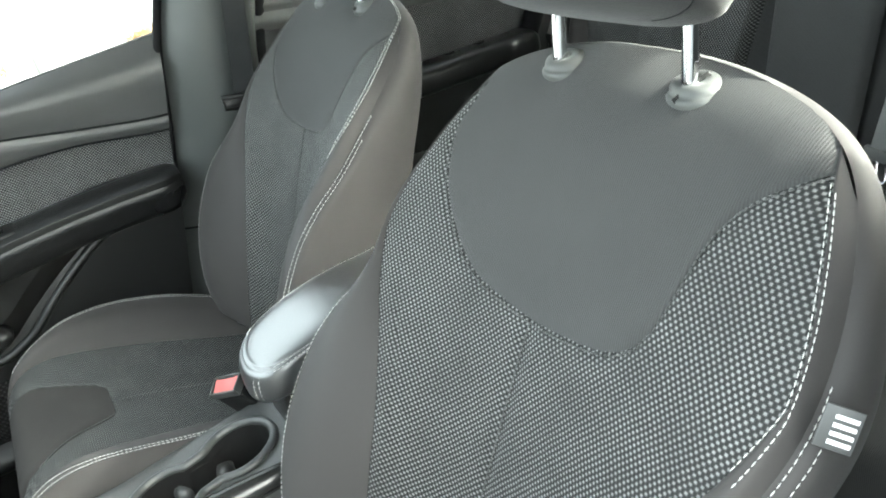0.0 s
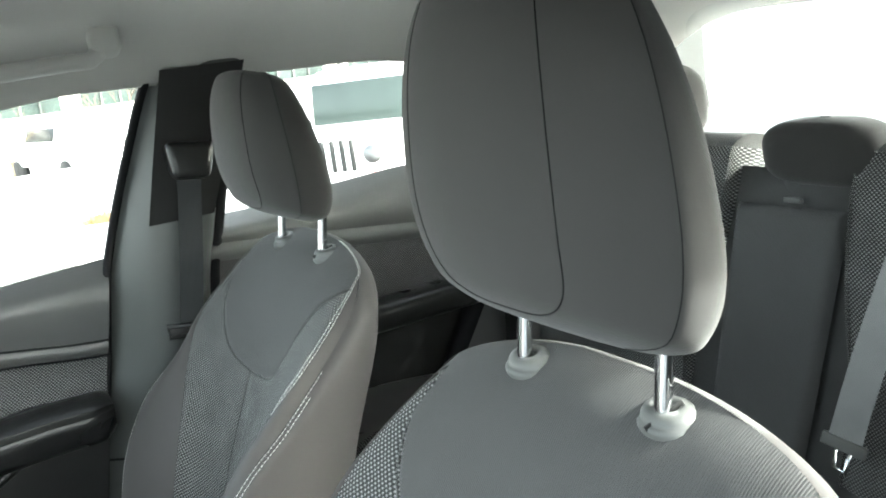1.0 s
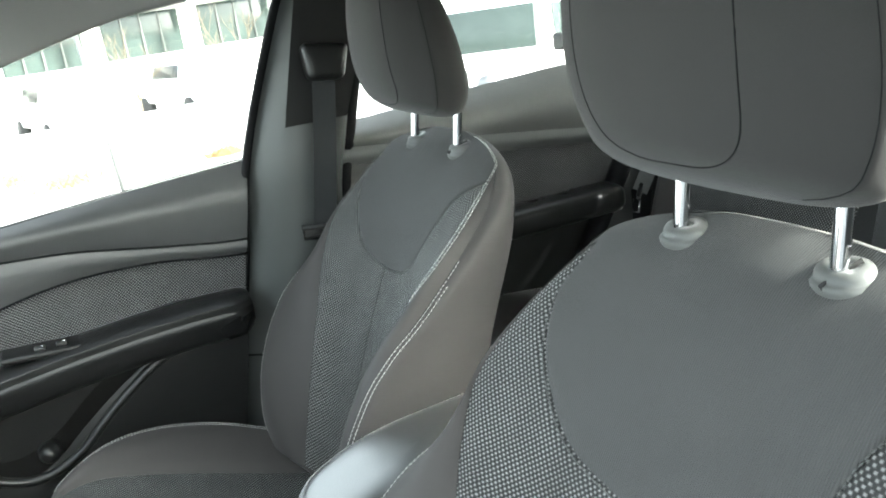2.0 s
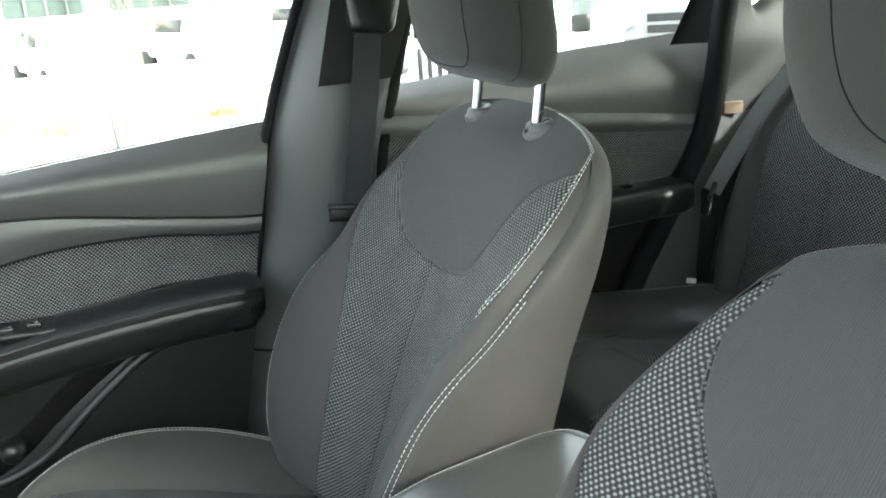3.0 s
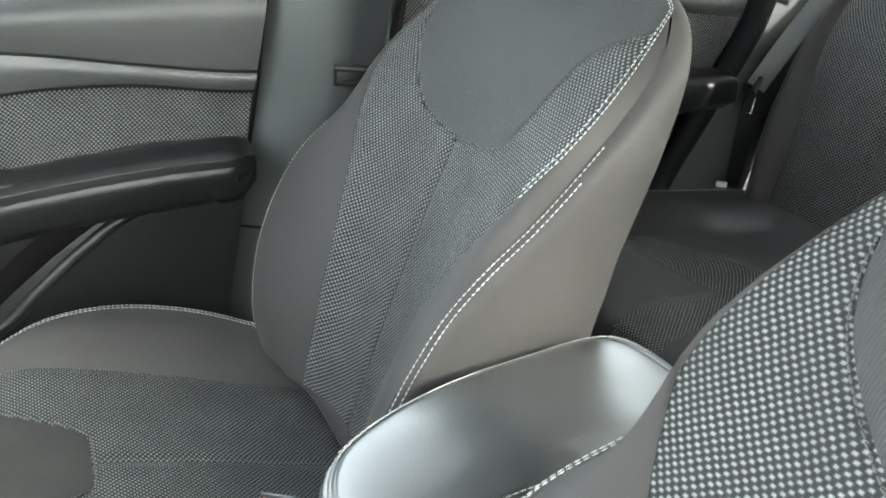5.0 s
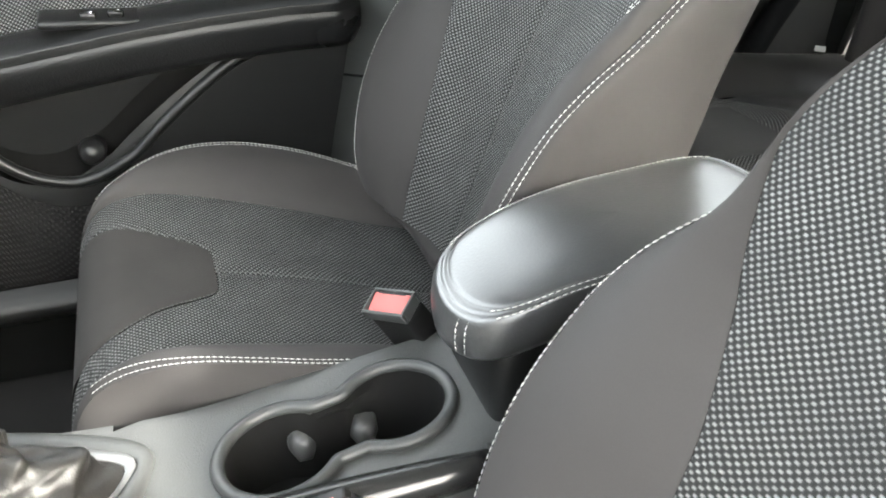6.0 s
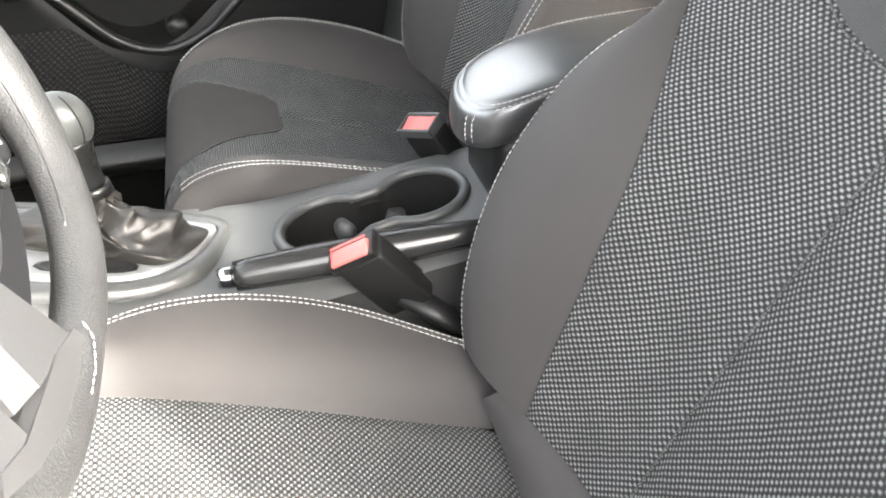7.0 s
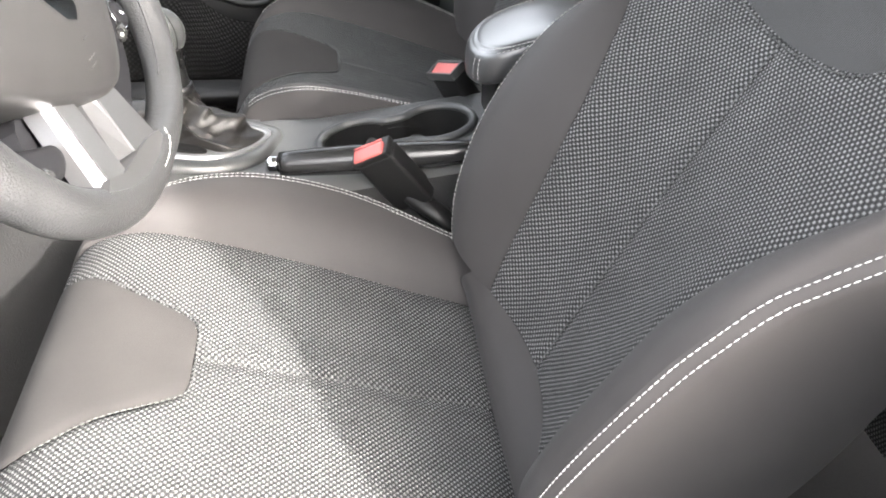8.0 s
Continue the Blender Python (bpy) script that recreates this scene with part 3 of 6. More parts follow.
tagged(tube("trim_pillar_seam", [(px(.632) + .062 * max(0, 1 - u / .55) ** 1.8 - .0005, yf(.632) + (yr(.632) - yf(.632)) * u, .632) for u in [i / 20 for i in range(21)]], .0022, SEAL, sides=6), "dark joint low on the centre pillar trim", kind="structure")


def front_belt():
    b = root("seat_belt", "dark grey passenger seat belt hanging on the pillar", "seat belt", "seat belts")
    # guide cover
    bm = bmesh.new()
    bmesh.ops.create_cube(bm, size=1)
    for v in bm.verts:
        k = 1.0 if v.co.z > 0 else .72
        v.co = Vector((v.co.x * .040, v.co.y * .086 * k, v.co.z * .062))
    bmesh.ops.bevel(bm, geom=bm.edges[:], offset=.012, segments=4, affect="EDGES", profile=.5)
    bm.transform(pose(.622, -.212, 1.155, 8, 10, 0))
    bm_object("belt_guide", bm, LOW_PLASTIC, b, "black belt guide cover")
    strap("webbing", [Vector((.622, -.206, 1.135)).lerp(Vector((.648, -.165, .862)), i / 12) + Vector((-.006 * math.sin(math.pi * i / 12), 0, 0)) for i in range(13)], .040, lambda t: (-.25 - .1 * t, -.95, -.12), BELT, b)
    tube("belt_slot", [(.652, -.125, .872), (.642, -.165, .868), (.640, -.205, .868), (.644, -.207, .848), (.652, -.165, .846), (.66, -.127, .85)], .005, BLACK, b, "black belt exit frame", sides=8, closed=True)
    box("slot_plate", (.012, .08, .02), pose(.662, -.166, .857, 0, 8, 0), BLACK, b, bevel=.003)
    return b


front_belt()

# grab handle over the passenger window
def grab_handle():
    h = root("grab_handle", "beige plastic grab handle under the roof edge", "handle")
    ys = [.20 - .30 * i / 30 for i in range(31)]
    tube("grip", [(.525, y, roof_z(.53, y) - .004 - .036 * min(1, math.sin(math.pi * (i + .6) / 31.2) * 3.2)) for i, y in enumerate(ys)], .0155, LINER, h, sides=12, flat=.8)
    for y in (.197, -.097):
        box("mount", (.044, .044, .056), pose(.532, y, roof_z(.53, y) - .008, 0, 20, 0), LINER, h, bevel=.012)
    return h


grab_handle()


def sun_visor():
    v = root("sun_visor", "folded beige passenger sun visor under the roof", "sun visor")
    box("flap", (.34, .15, .018), pose(.37, .36, 1.335, 12, -3, -6), LINER, v, bevel=.008)
    box("notice", (.10, .05, .002), pose(.50, .33, 1.324, 12, -3, -6), WHITE, v, "white printed notice", bevel=0)
    tube("pivot", [(.54, .41, 1.34), (.565, .42, 1.35), (.57, .425, 1.365)], .007, LINER, v, sides=8)
    return v


sun_visor()



# ---- front seats ----
class SeatBack:
    """The backrest's form, in its own frame: x across, s up along the back, n out of its face."""
    xm = staticmethod(smooth_curve((0, .05, .1, .2, .3, .38, .42, .48, .53, .6, .675), (.122, .127, .135, .147, .158, .181, .201, .222, .231, .223, .202)))
    n0 = staticmethod(smooth_curve((0, .1, .25, .42, .55, .62, .66, .69), (.02, .022, .023, .018, .007, -.007, -.033, -.068)))
    conc = staticmethod(smooth_curve((0, .1, .3, .45, .55, .62, .7), (.022, .034, .043, .030, .009, -.008, -.02)))
    ex = staticmethod(smooth_curve((0, .03, .1, .2, .3, .36, .40, .44, .52, .58, .62), (.195, .212, .240, .262, .268, .262, .254, .251, .247, .238, .224)))
    en = staticmethod(smooth_curve((0, .03, .1, .2, .3, .36, .40, .44, .52, .58, .62), (.045, .07, .100, .110, .096, .072, .048, .028, .004, -.014, -.028)))
    sb = staticmethod(smooth_curve((-.262, -.225, -.188, -.160, -.144, -.135, -.122, -.10, -.06, 0, .06, .092, .122, .166, .186, .198, .206), (.622, .612, .590, .566, .535, .497, .466, .448, .438, .433, .438, .446, .463, .502, .535, .575, .66)))

    @staticmethod
    def top(a):
        return .661 - (.036 if a < 0 else .052) * abs(a) ** 2.8

    @classmethod
    def centre(cls, a, v, dip=0.0):
        s = v * cls.top(a)
        x = a * cls.xm(v * .665)
        return Vector((x, s, cls.n0(s) + cls.conc(s) * a * a - dip))

    @classmethod
    def edge(cls, side, v):
        s = v * .60
        return Vector((side * (cls.ex(s) - .007), s, cls.en(s)))

    @classmethod
    def split(cls, a):
        """The height, as a part of the whole, at which the plain insert begins."""
        v = 0.6
        for _ in range(30):
            v = cls.sb(min(max(a * cls.xm(v * .665), -.262), .206)) / cls.top(a)
        return min(v, .97)


def front_seat(place, cushion_place, recline, plump, lean, head, label, tag_on, broad=0.0, tall=0.0, shoulder=0.0, post_x=0.0, head_x=.022, head_w=1.0, wing=0.0, inner=((.05, 0), (.7, 0))):
    seat = root("front_seat", label, "car seat", "front seats")
    B = SeatBack
    c, s_ = math.cos(radians(recline)), math.sin(radians(recline))
    ex, es, en = Vector((1, 0, 0)), Vector((0, -s_, c)), Vector((0, c, s_))
    o = Vector(place)

    o_seat = Vector(place)

    swell_of = smooth_curve((-.1, 0, .2, .44, .6, .7), (.004, .010, .022, .026, .004, 0))

    def W(p):
        up_ = min(max((p[1] - .42) / .2, 0), 1)
        return o_seat + ex * p[0] + es * (p[1] + tall * up_ * up_ * (3 - 2 * up_)) + en * (p[2] + plump * swell_of(p[1]) * (.35 + (.65 * min(p[0] / .25, 1) ** 2 if p[0] < 0 else 0)))

    LEAN = lean                          # the headrest stands more upright than the back

    def WH(x, s, n):
        return W((x, s, n + LEAN * (s - .635)))

    back = part_root("backrest", seat)

    def CEN0(a, v, dip=0.0):
        p = B.centre(a, v, dip)
        if a < 0:
            p.x -= broad * a * a * interp(p.y, (.05, .25, .36, .48, .60, .67), (0, .25, .75, 1, .4, .1)) + shoulder * a * a * interp(p.y, (.44, .56, .62, .67), (0, .7, 1, 1))
        else:
            p.x += a * a * interp(p.y, [k[0] for k in inner], [k[1] for k in inner])
        return p

    def EDGE0(side, v):
        e = B.edge(side, v)
        if side > 0:
            e.x += max(interp(e.y, [k[0] for k in inner], [k[1] for k in inner]), 0) * .6 - wing * interp(e.y, (.34, .42, .50, .60), (0, .8, 1, .8))
        else:
            e.x -= broad * interp(v, (0, .3, .43, .54, .67, .78, .95, 1), (-.3, -.35, -.35, -.2, .5, .95, .5, .3)) + shoulder * interp(v, (.72, .86, .94, 1), (0, .35, .3, .15))
        return e
    # the outline of the face: up one edge, over the rounded shoulders and the top, down the other edge
    rim = [EDGE0(-1, v / 40) for v in range(41)] + [EDGE0(-1, 1).lerp(CEN0(-1, 1), k / 4) for k in range(1, 4)]
    rim += [CEN0(-1 + k / 20, 1) for k in range(41)]
    rim += [CEN0(1, 1).lerp(EDGE0(1, 1), k / 4) for k in range(1, 4)] + [EDGE0(1, 1 - v / 40) for v in range(41)]
    for _ in range(22):
        rim = [rim[0]] + [p.lerp((q + r) / 2, .6 * min(1, max(0, 1 - abs(abs(i - 64) - 21) / 16)) ** .5) for i, (q, p, r) in enumerate(zip(rim, rim[1:], rim[2:]), 1)] + [rim[-1]]

    def along(i):
        k = min(int(i), len(rim) - 2)
        return rim[k].lerp(rim[k + 1], i - k)

    def EDGE(side, v):
        return along(40 * v if side < 0 else len(rim) - 1 - 40 * v)

    def CEN(a, v, dip=0.0):
        k = min(max((v - .72) / .28, 0), 1)
        return CEN0(a, v, dip) + (along(44 + 20 * (a + 1)) - CEN0(a, 1)) * (k * k * (3 - 2 * k))

    # spacer cloth, in two halves that meet at the middle seam
    for side in (1, -1):
        def f(u, v, side=side):
            a = u * side
            k = B.split(a)
            d = edge_dip(u, .16, .0035) + edge_dip(v, .4, .003, lo=False)
            return W(CEN(a, .085 + v * (k - .085), d))

        def uv(u, v, side=side):
            a = u * side
            p = CEN(a, .085 + v * (B.split(a) - .085))
            return (p.x, p.y)
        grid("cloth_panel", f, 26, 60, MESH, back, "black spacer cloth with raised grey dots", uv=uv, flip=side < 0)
    # plain insert up to the top
    def fi(u, v):
        a = 2 * u - 1
        k = B.split(a)
        d = edge_dip(v, .2, .003, hi=False) + edge_dip(u, .45, .003)
        p = CEN(a, k + (1 - k) * v, d)
        for hx in (-.083, .083):        # pulled in round the headrest's posts
            r2 = ((p.x - hx) ** 2 + (p.y - .635) ** 2) / .0011
            p.z -= .006 * math.exp(-r2)
        return W(p)

    def uvi(u, v):
        a = 2 * u - 1
        k = B.split(a)
        p = CEN(a, k + (1 - k) * v)
        return (p.x, p.y)
    grid("plain_insert", fi, 56, 30, CLOTH, back, "plain dark grey cloth insert", uv=uvi)
    # bolsters
    def bolster_at(side, u, v):
        p, q = CEN(side, v), EDGE(side, v)
        r = p.lerp(q, u)
        swell = math.sin(math.pi * u) * interp(v, (0, .2, .6, .85, 1), (.006, .016, .014, .004, 0))
        r.z += swell - edge_dip(u, .1, .003, hi=False)
        r.x += side * swell * .3
        return r

    for side in (1, -1):
        def fb(u, v, side=side):
            return W(bolster_at(side, u, .085 + .915 * v))
        grid("bolster", fb, 14, 44, VINYL, back, "smooth dark grey vinyl bolster", flip=side < 0)
    # sides, top edge and back
    deep = smooth_curve((0, .1, .2, .3, .4, .46, .52, .57, .62, .68), (.115, .108, .098, .087, .079, .074, .067, .059, .050, .045))
    outs = []
    for i, p in enumerate(rim):
        d = rim[min(i + 7, len(rim) - 1)] - rim[max(i - 7, 0)]
        outs.append(Vector((-d.y, d.x)).normalized())

    def fs(u, v):
        i = u * (len(rim) - 1)
        k = min(int(i), len(rim) - 2)
        p, w = along(i), outs[k].lerp(outs[k + 1], i - k)
        up = max(w.y, 0)
        back_n = -deep(p.y) - .018 * up
        R = interp(p.y, (.3, .46, .56, .66), (.019, .020, .023, .020)) * (1 - .2 * up)
        th0 = radians(22 + 40 * up)
        th, rest = th0 + min(v / .4, 1) * (math.pi / 2 - th0), max(0, v - .4) / .6
        r = Vector(p)
        out = R * (math.sin(th) - math.sin(th0)) - .034 * rest ** 2
        r.x += w.x * out
        r.y += w.y * out
        z = p.z - R * (math.cos(th0) - math.cos(th))
        r.z = z + (back_n - z) * rest
        return W(r)
    last = len(rim) - 1
    for lo, hi, stuff, nm in ((0, 50, VINYL, "side_panel"), (50, last - 50, CLOTH, "top_roll"), (last - 50, last, VINYL, "side_panel")):
        grid(nm, lambda u, v, lo=lo, hi=hi: fs((lo + (hi - lo) * u) / last, v), hi - lo, 20, stuff, back, flip=True)
    ring = [fs(i / (len(rim) - 1), 1.0) for i in range(len(rim))]
    mid = sum(ring, Vector()) / len(ring) - en * .012
    verts = ring + [mid]
    mesh_object("back_shell", verts, [(i, (i + 1) % len(ring), len(ring)) for i in range(len(ring))], PLASTIC, back, "dark moulded back shell")
    # stitching
    lines = []
    for side in (1, -1):
        for arc, count in ((.003, 34), (.0120 if tag_on else .0095, 32)):       # the pair of seams along the bolster's edge
            line = []
            for i in range(1, count):
                k = i if side < 0 else len(rim) - 1 - i
                t = arc / interp(rim[k].y, (.3, .46, .56, .66), (.019, .020, .023, .020)) / 1.187 * .4
                q = fs(k / (len(rim) - 1), t)
                line.append(q + ex * side * .001 + en * .0006)
            lines.append(line)
        for off in (.002, .011) if side < 0 else ():         # up the edge of the upper cloth and over the shoulder
            line = []
            for i in range(40):
                v = .70 + (.265 if tag_on else .28) * i / 39
                p, q = CEN(side, v), EDGE(side, v)
                r = bolster_at(side, min(off / max((q - p).length, .012), .9), v)
                r.z += .003
                line.append(W(r))
            for j in () if tag_on else range(1, 30):
                line.append(fs((44 + 11 * j / 29) / last, .02 + off * 9) + en * .001)
            lines.append(line)
    stitches("stitching", lines, back)
    # seams of coarse thread along the cloth's edges
    cloth_lines = []
    cloth_lines.append([W(CEN(0, B.split(0) * i / 60) + Vector((.0015, 0, -.0015))) for i in range(61)])
    cloth_lines.append([W(CEN(-1 + 2 * i / 80, B.split(-1 + 2 * i / 80)) + Vector((0, -.003, -.0005))) for i in range(81)])
    stitches("seam_thread", cloth_lines, back, length=.0034, gap=.0022, radius=.0009, material=COLLAR)

    # headrest with its two posts
    h_range, head = head, part_root("headrest", seat)
    h0, h1 = h_range
    wx = smooth_curve((0, .08, .25, .5, .75, .92, 1), (.107, .133, .149, .148, .136, .117, .100))
    nf = smooth_curve((0, .08, .25, .5, .75, .92, 1), (.052, .072, .090, .099, .100, .093, .082))
    nb = smooth_curve((0, .08, .25, .5, .75, .92, 1), (-.024, -.040, -.046, -.034, -.012, .008, .022))

    def fh(u, v):
        e = .5 - .5 * math.cos(math.pi * v)
        k = min(1.0, (max(0.0, 1 - (1 - min(v, 1 - v) / .16) ** 2)) ** .5 if min(v, 1 - v) < .16 else 1.0)
        k = .001 + .999 * k
        ang = 2 * math.pi * u
        co, si = math.cos(ang), math.sin(ang)
        p_ = 2 / 2.7
        x = math.copysign(abs(co) ** p_, co)
        y = math.copysign(abs(si) ** p_, si)
        m, d = (nf(e) + nb(e)) / 2, (nf(e) - nb(e)) / 2
        ease = min(max(y, 0) / .75, 1)
        round_front = .018 * (x * x) * ease * ease * (3 - 2 * ease)
        return WH(head_x + x * wx(e) * k * head_w, h0 + (h1 - h0) * e, m + .004 * e + y * d * k - round_front * k)
    grid("pad", fh, 96, 44, HEAD_CLOTH, head, "padded dark grey cloth headrest", closed_u=True, flip=True)
    seam = [(.3236, .95 - .68 * i / 20) for i in range(20)]
    seam += [(.25 + .0736 * max(math.cos(a), 0) ** .75, .27 - .17 * math.sin(a)) for a in [math.pi / 2 * i / 16 for i in range(17)]]
    seam += [(.5 - u, v) for u, v in seam[-2::-1]]
    tube("front_seam", [fh(u, v) for u, v in seam], .0007, SEAL, head, sides=6)
    for u0 in (.458, .004):
        tube("side_seam", [fh(u0 + (.5 - u0) * .25 * (1 - i / 30) if u0 > .25 else u0 * (.75 + .25 * i / 30), .06 + .90 * i / 30) for i in range(31)], .0006, SEAL, head, sides=6)
    for side in (-1, 1):
        x = side * .083 + post_x
        tube("post", [WH(x, .632 + .09 * i / 10, -.017) for i in range(11)], .0068, CHROME, head, "chrome headrest post", sides=16)
        base, axis = WH(x, .634, -.025), (es + en * LEAN).normalized()
        axis = (axis + en * .42).normalized()
        fwd = ex.cross(axis)
        rings = ((.0225, -.016), (.0235, -.006), (.0232, -.003), (.0222, -.0005), (.0200, .001), (.0192, .003), (.0184, .0060), (.0168, .0085), (.0140, .0100), (.0085, .0105), (.0075, .008))

        def fc(u, v, base=base, axis=axis, fwd=fwd):
            r, h = rings[round(v * (len(rings) - 1))]
            a = 2 * math.pi * u
            return base + ex * r * math.cos(a) * 1.22 + fwd * r * math.sin(a) * .95 + axis * (h - (.10 * r * math.sin(a) if h < .002 else 0))
        ring_ob = grid("post_collar", fc, 32, len(rings) - 1, COLLAR, seat, "grey plastic post collar", closed_u=True, flip=True)
        if side < 0:
            box("release_tab", (.0022, .034, .014), Matrix.Translation(base + axis * .0025 - ex * .004 - fwd * .006) @ pose(0, 0, 0, -recline, 0, -24), BLACK, ring_ob, "dark release slot", bevel=.0008)

    # cushion, in its frame: x across, y ahead, z up from the seat's bite
    cush = part_root("cushion", seat)
    o = Vector(cushion_place)
    prof = [Vector((0, y, z)) for y, z in ((0, .0), (.1, .03), (.2, .066), (.3, .097), (.37, .114), (.42, .117), (.455, .104), (.478, .07), (.486, .02), (.484, -.05), (.478, -.11))]
    run = [0.0]
    for p, q in zip(prof, prof[1:]):
        run.append(run[-1] + (q - p).length)
    total = run[-1]
    py = smooth_curve(run, [p.y for p in prof])
    pz = smooth_curve(run, [p.z for p in prof])
    cxm = smooth_curve((0, .1, .2, .36, .45, .52, .7), (.16, .168, .174, .186, .19, .188, .186))
    cex = smooth_curve((0, .05, .15, .25, .32, .38, .44, .5, .56, .7), (.212, .226, .26, .27, .262, .245, .222, .205, .2, .198))
    cez = smooth_curve((0, .05, .15, .25, .32, .38, .44, .5, .56, .7), (.055, .063, .066, .062, .055, .042, .02, .004, .0, .0))

    def C(a, w, dip=0.0):
        l = w * total
        return o + Vector((a * cxm(l), py(l), pz(l) + .012 * a * a * interp(l, (0, .4, .5), (1, 1, 0)) - dip))

    def CE(side, w):
        l = w * total
        return o + Vector((side * cex(l), py(l) - .004, pz(l) + cez(l)))
    yb = smooth_curve((0, .045, .06, .09, .12, .135, .2), (.335, .337, .35, .405, .45, .50, .62))

    def csplit(a):
        w = .6
        for _ in range(30):
            w = yb(min(abs(a) * cxm(w * total), .2)) / total
        return min(w, 1.0)
    for side in (1, -1):
        def f(u, v, side=side):
            a = u * side
            w0 = .035 / total
            return C(a, w0 + v * (csplit(a) - w0), edge_dip(u, .17, .004) + edge_dip(v, .36, .003))

        def uv(u, v, side=side):
            a = u * side
            w = .035 + v * (csplit(a) * total - .035)
            return (a * cxm(w), w)
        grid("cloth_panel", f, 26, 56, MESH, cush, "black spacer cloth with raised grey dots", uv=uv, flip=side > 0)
    edge_a = .135 / .19

    def fci(u, v):
        a = (2 * u - 1) * edge_a
        k = csplit(a)
        return C(a, k + (1 - k) * v, edge_dip(v, .2, .003, hi=False) - .0015)
    grid("plain_insert", fci, 36, 26, NAP_CLOTH, cush, "plain dark grey cloth insert", flip=True)
    def cushion_bolster(side, u, v):
        p, q = C(side, v), CE(side, v)
        r = p.lerp(q, u)
        sw = math.sin(math.pi * u) * interp(v, (0, .3, .6, .75, 1), (.008, .014, .012, .002, 0))
        r.z += sw - edge_dip(u, .09, .004, hi=False)
        r.x -= side * sw * .4
        return r

    for side in (1, -1):
        grid("bolster", lambda u, v, side=side: cushion_bolster(side, u, v), 18, 44, VINYL, cush, "smooth dark grey vinyl bolster", flip=side > 0)

        def fcs(u, v, side=side):
            q = CE(side, u)
            low = o + Vector((side * .235, q.y - o.y, -.15))
            low.y = min(low.y, o.y + .465)
            r = q.lerp(low, v)
            r.x += side * .022 * math.sin(math.pi * min(v * 1.1, 1)) * interp(u, (0, .6, .8, 1), (1, 1, .2, 0))
            return r
        grid("side_panel", fcs, 40, 10, VINYL, cush, flip=side > 0)
    lines = []
    for side in (1, -1):
        for off in (.0025, .0085):
            line = []
            for i in range(90):
                v = (.06 + .62 * i / 89)
                d = (CE(side, v) - C(side, v)).length
                line.append(cushion_bolster(side, 1 - off / max(d, .02), v) + Vector((side * .0004, 0, .0008)))
            lines.append(line)
    stitches("stitching", lines, cush)
    cl = [[C(0, csplit(0) * i / 50) + Vector((.0015, 0, -.001)) for i in range(51)]]
    cl.append([C(a, csplit(a)) + Vector((0, -.003, 0)) for a in [.9 * (-edge_a + 2 * edge_a * i / 60) for i in range(61)]])
    stitches("seam_thread", cl, cush, length=.0034, gap=.0022, radius=.0009, material=COLLAR)
    # bite: a padded vinyl strip between cushion and back
    def fbite(u, v):
        a = (2 * u - 1) * 1.12
        p = C(a, .035 / total) + Vector((0, 0, -.003))
        q = W(CEN(a, .088) if abs(a) <= 1 else bolster_at(math.copysign(1, a), (abs(a) - 1) * 2.4, .088)) + Vector((0, -.002, -.004))
        r = p.lerp(q, v)
        r.y += .010 * math.sin(math.pi * v) ** .7
        r.z += .008 * math.sin(math.pi * v) ** .7 - .012 * math.sin(math.pi * v) * v ** 3
        return r
    grid("bite_strip", fbite, 24, 12, VINYL, cush, "padded vinyl strip at the seat's bite", flip=True)
    # frame under the cushion
    box("seat_frame", (.44, .40, .10), pose(o.x, o.y + .2, o.z - .165), BLACK, seat, "black seat frame and rails", bevel=.01)
    for side in (-1, 1):
        box("seat_rail", (.03, .44, .025), pose(o.x + side * .17, o.y + .2, o.z - .225), BLACK, seat, bevel=.003)
    if tag_on:
        q = W(EDGE(-1, .80) + Vector((-.024, 0, .012)))
        tag = box("airbag_label", (.002, .022, .026), Matrix.Translation(q) @ pose(0, 0, 0, 25, 20, -38), PLASTIC, seat, "small grey sewn-in cloth tag", bevel=.001)
        for k in range(4):
            box("print_bar", (.0005, .013, .0025), Matrix.Translation(q) @ pose(0, 0, 0, 25, 20, -38) @ pose(-.0016, -.002, -.008 + .005 * k), WHITE, tag, bevel=0)
    return seat


def part_root(name, parent):
    e = new(name)
    e.empty_display_size = 0.03
    e.parent = parent
    return e


front_seat((-.37, .08, .445), (-.37, .08, .445), 27.5, 0.0, .35, (.672, .905), "dark grey cloth and vinyl driver seat with white stitching", True, broad=.045, tall=.016, shoulder=.004, post_x=.006, head_x=.020, head_w=1.10, wing=.020, inner=((.05, -.005), (.18, -.012), (.285, -.006), (.37, .006), (.45, .018), (.6, .004), (.67, 0)))
front_seat((.382, -.038, .437), (.375, -.07, .44), 22.4, 1.0, .24, (.673, .872), "dark grey cloth and vinyl passenger seat with white stitching", False, broad=.018, shoulder=.010, inner=((.05, -.025), (.14, -.033), (.23, -.03), (.32, -.022), (.38, -.012), (.45, 0)))



# ---- centre console ----
con_z = smooth_curve((-.25, 0, .08, .2, .3, .42, .55, .8), (.62, .60, .592, .576, .564, .572, .60, .66))
CX = .018


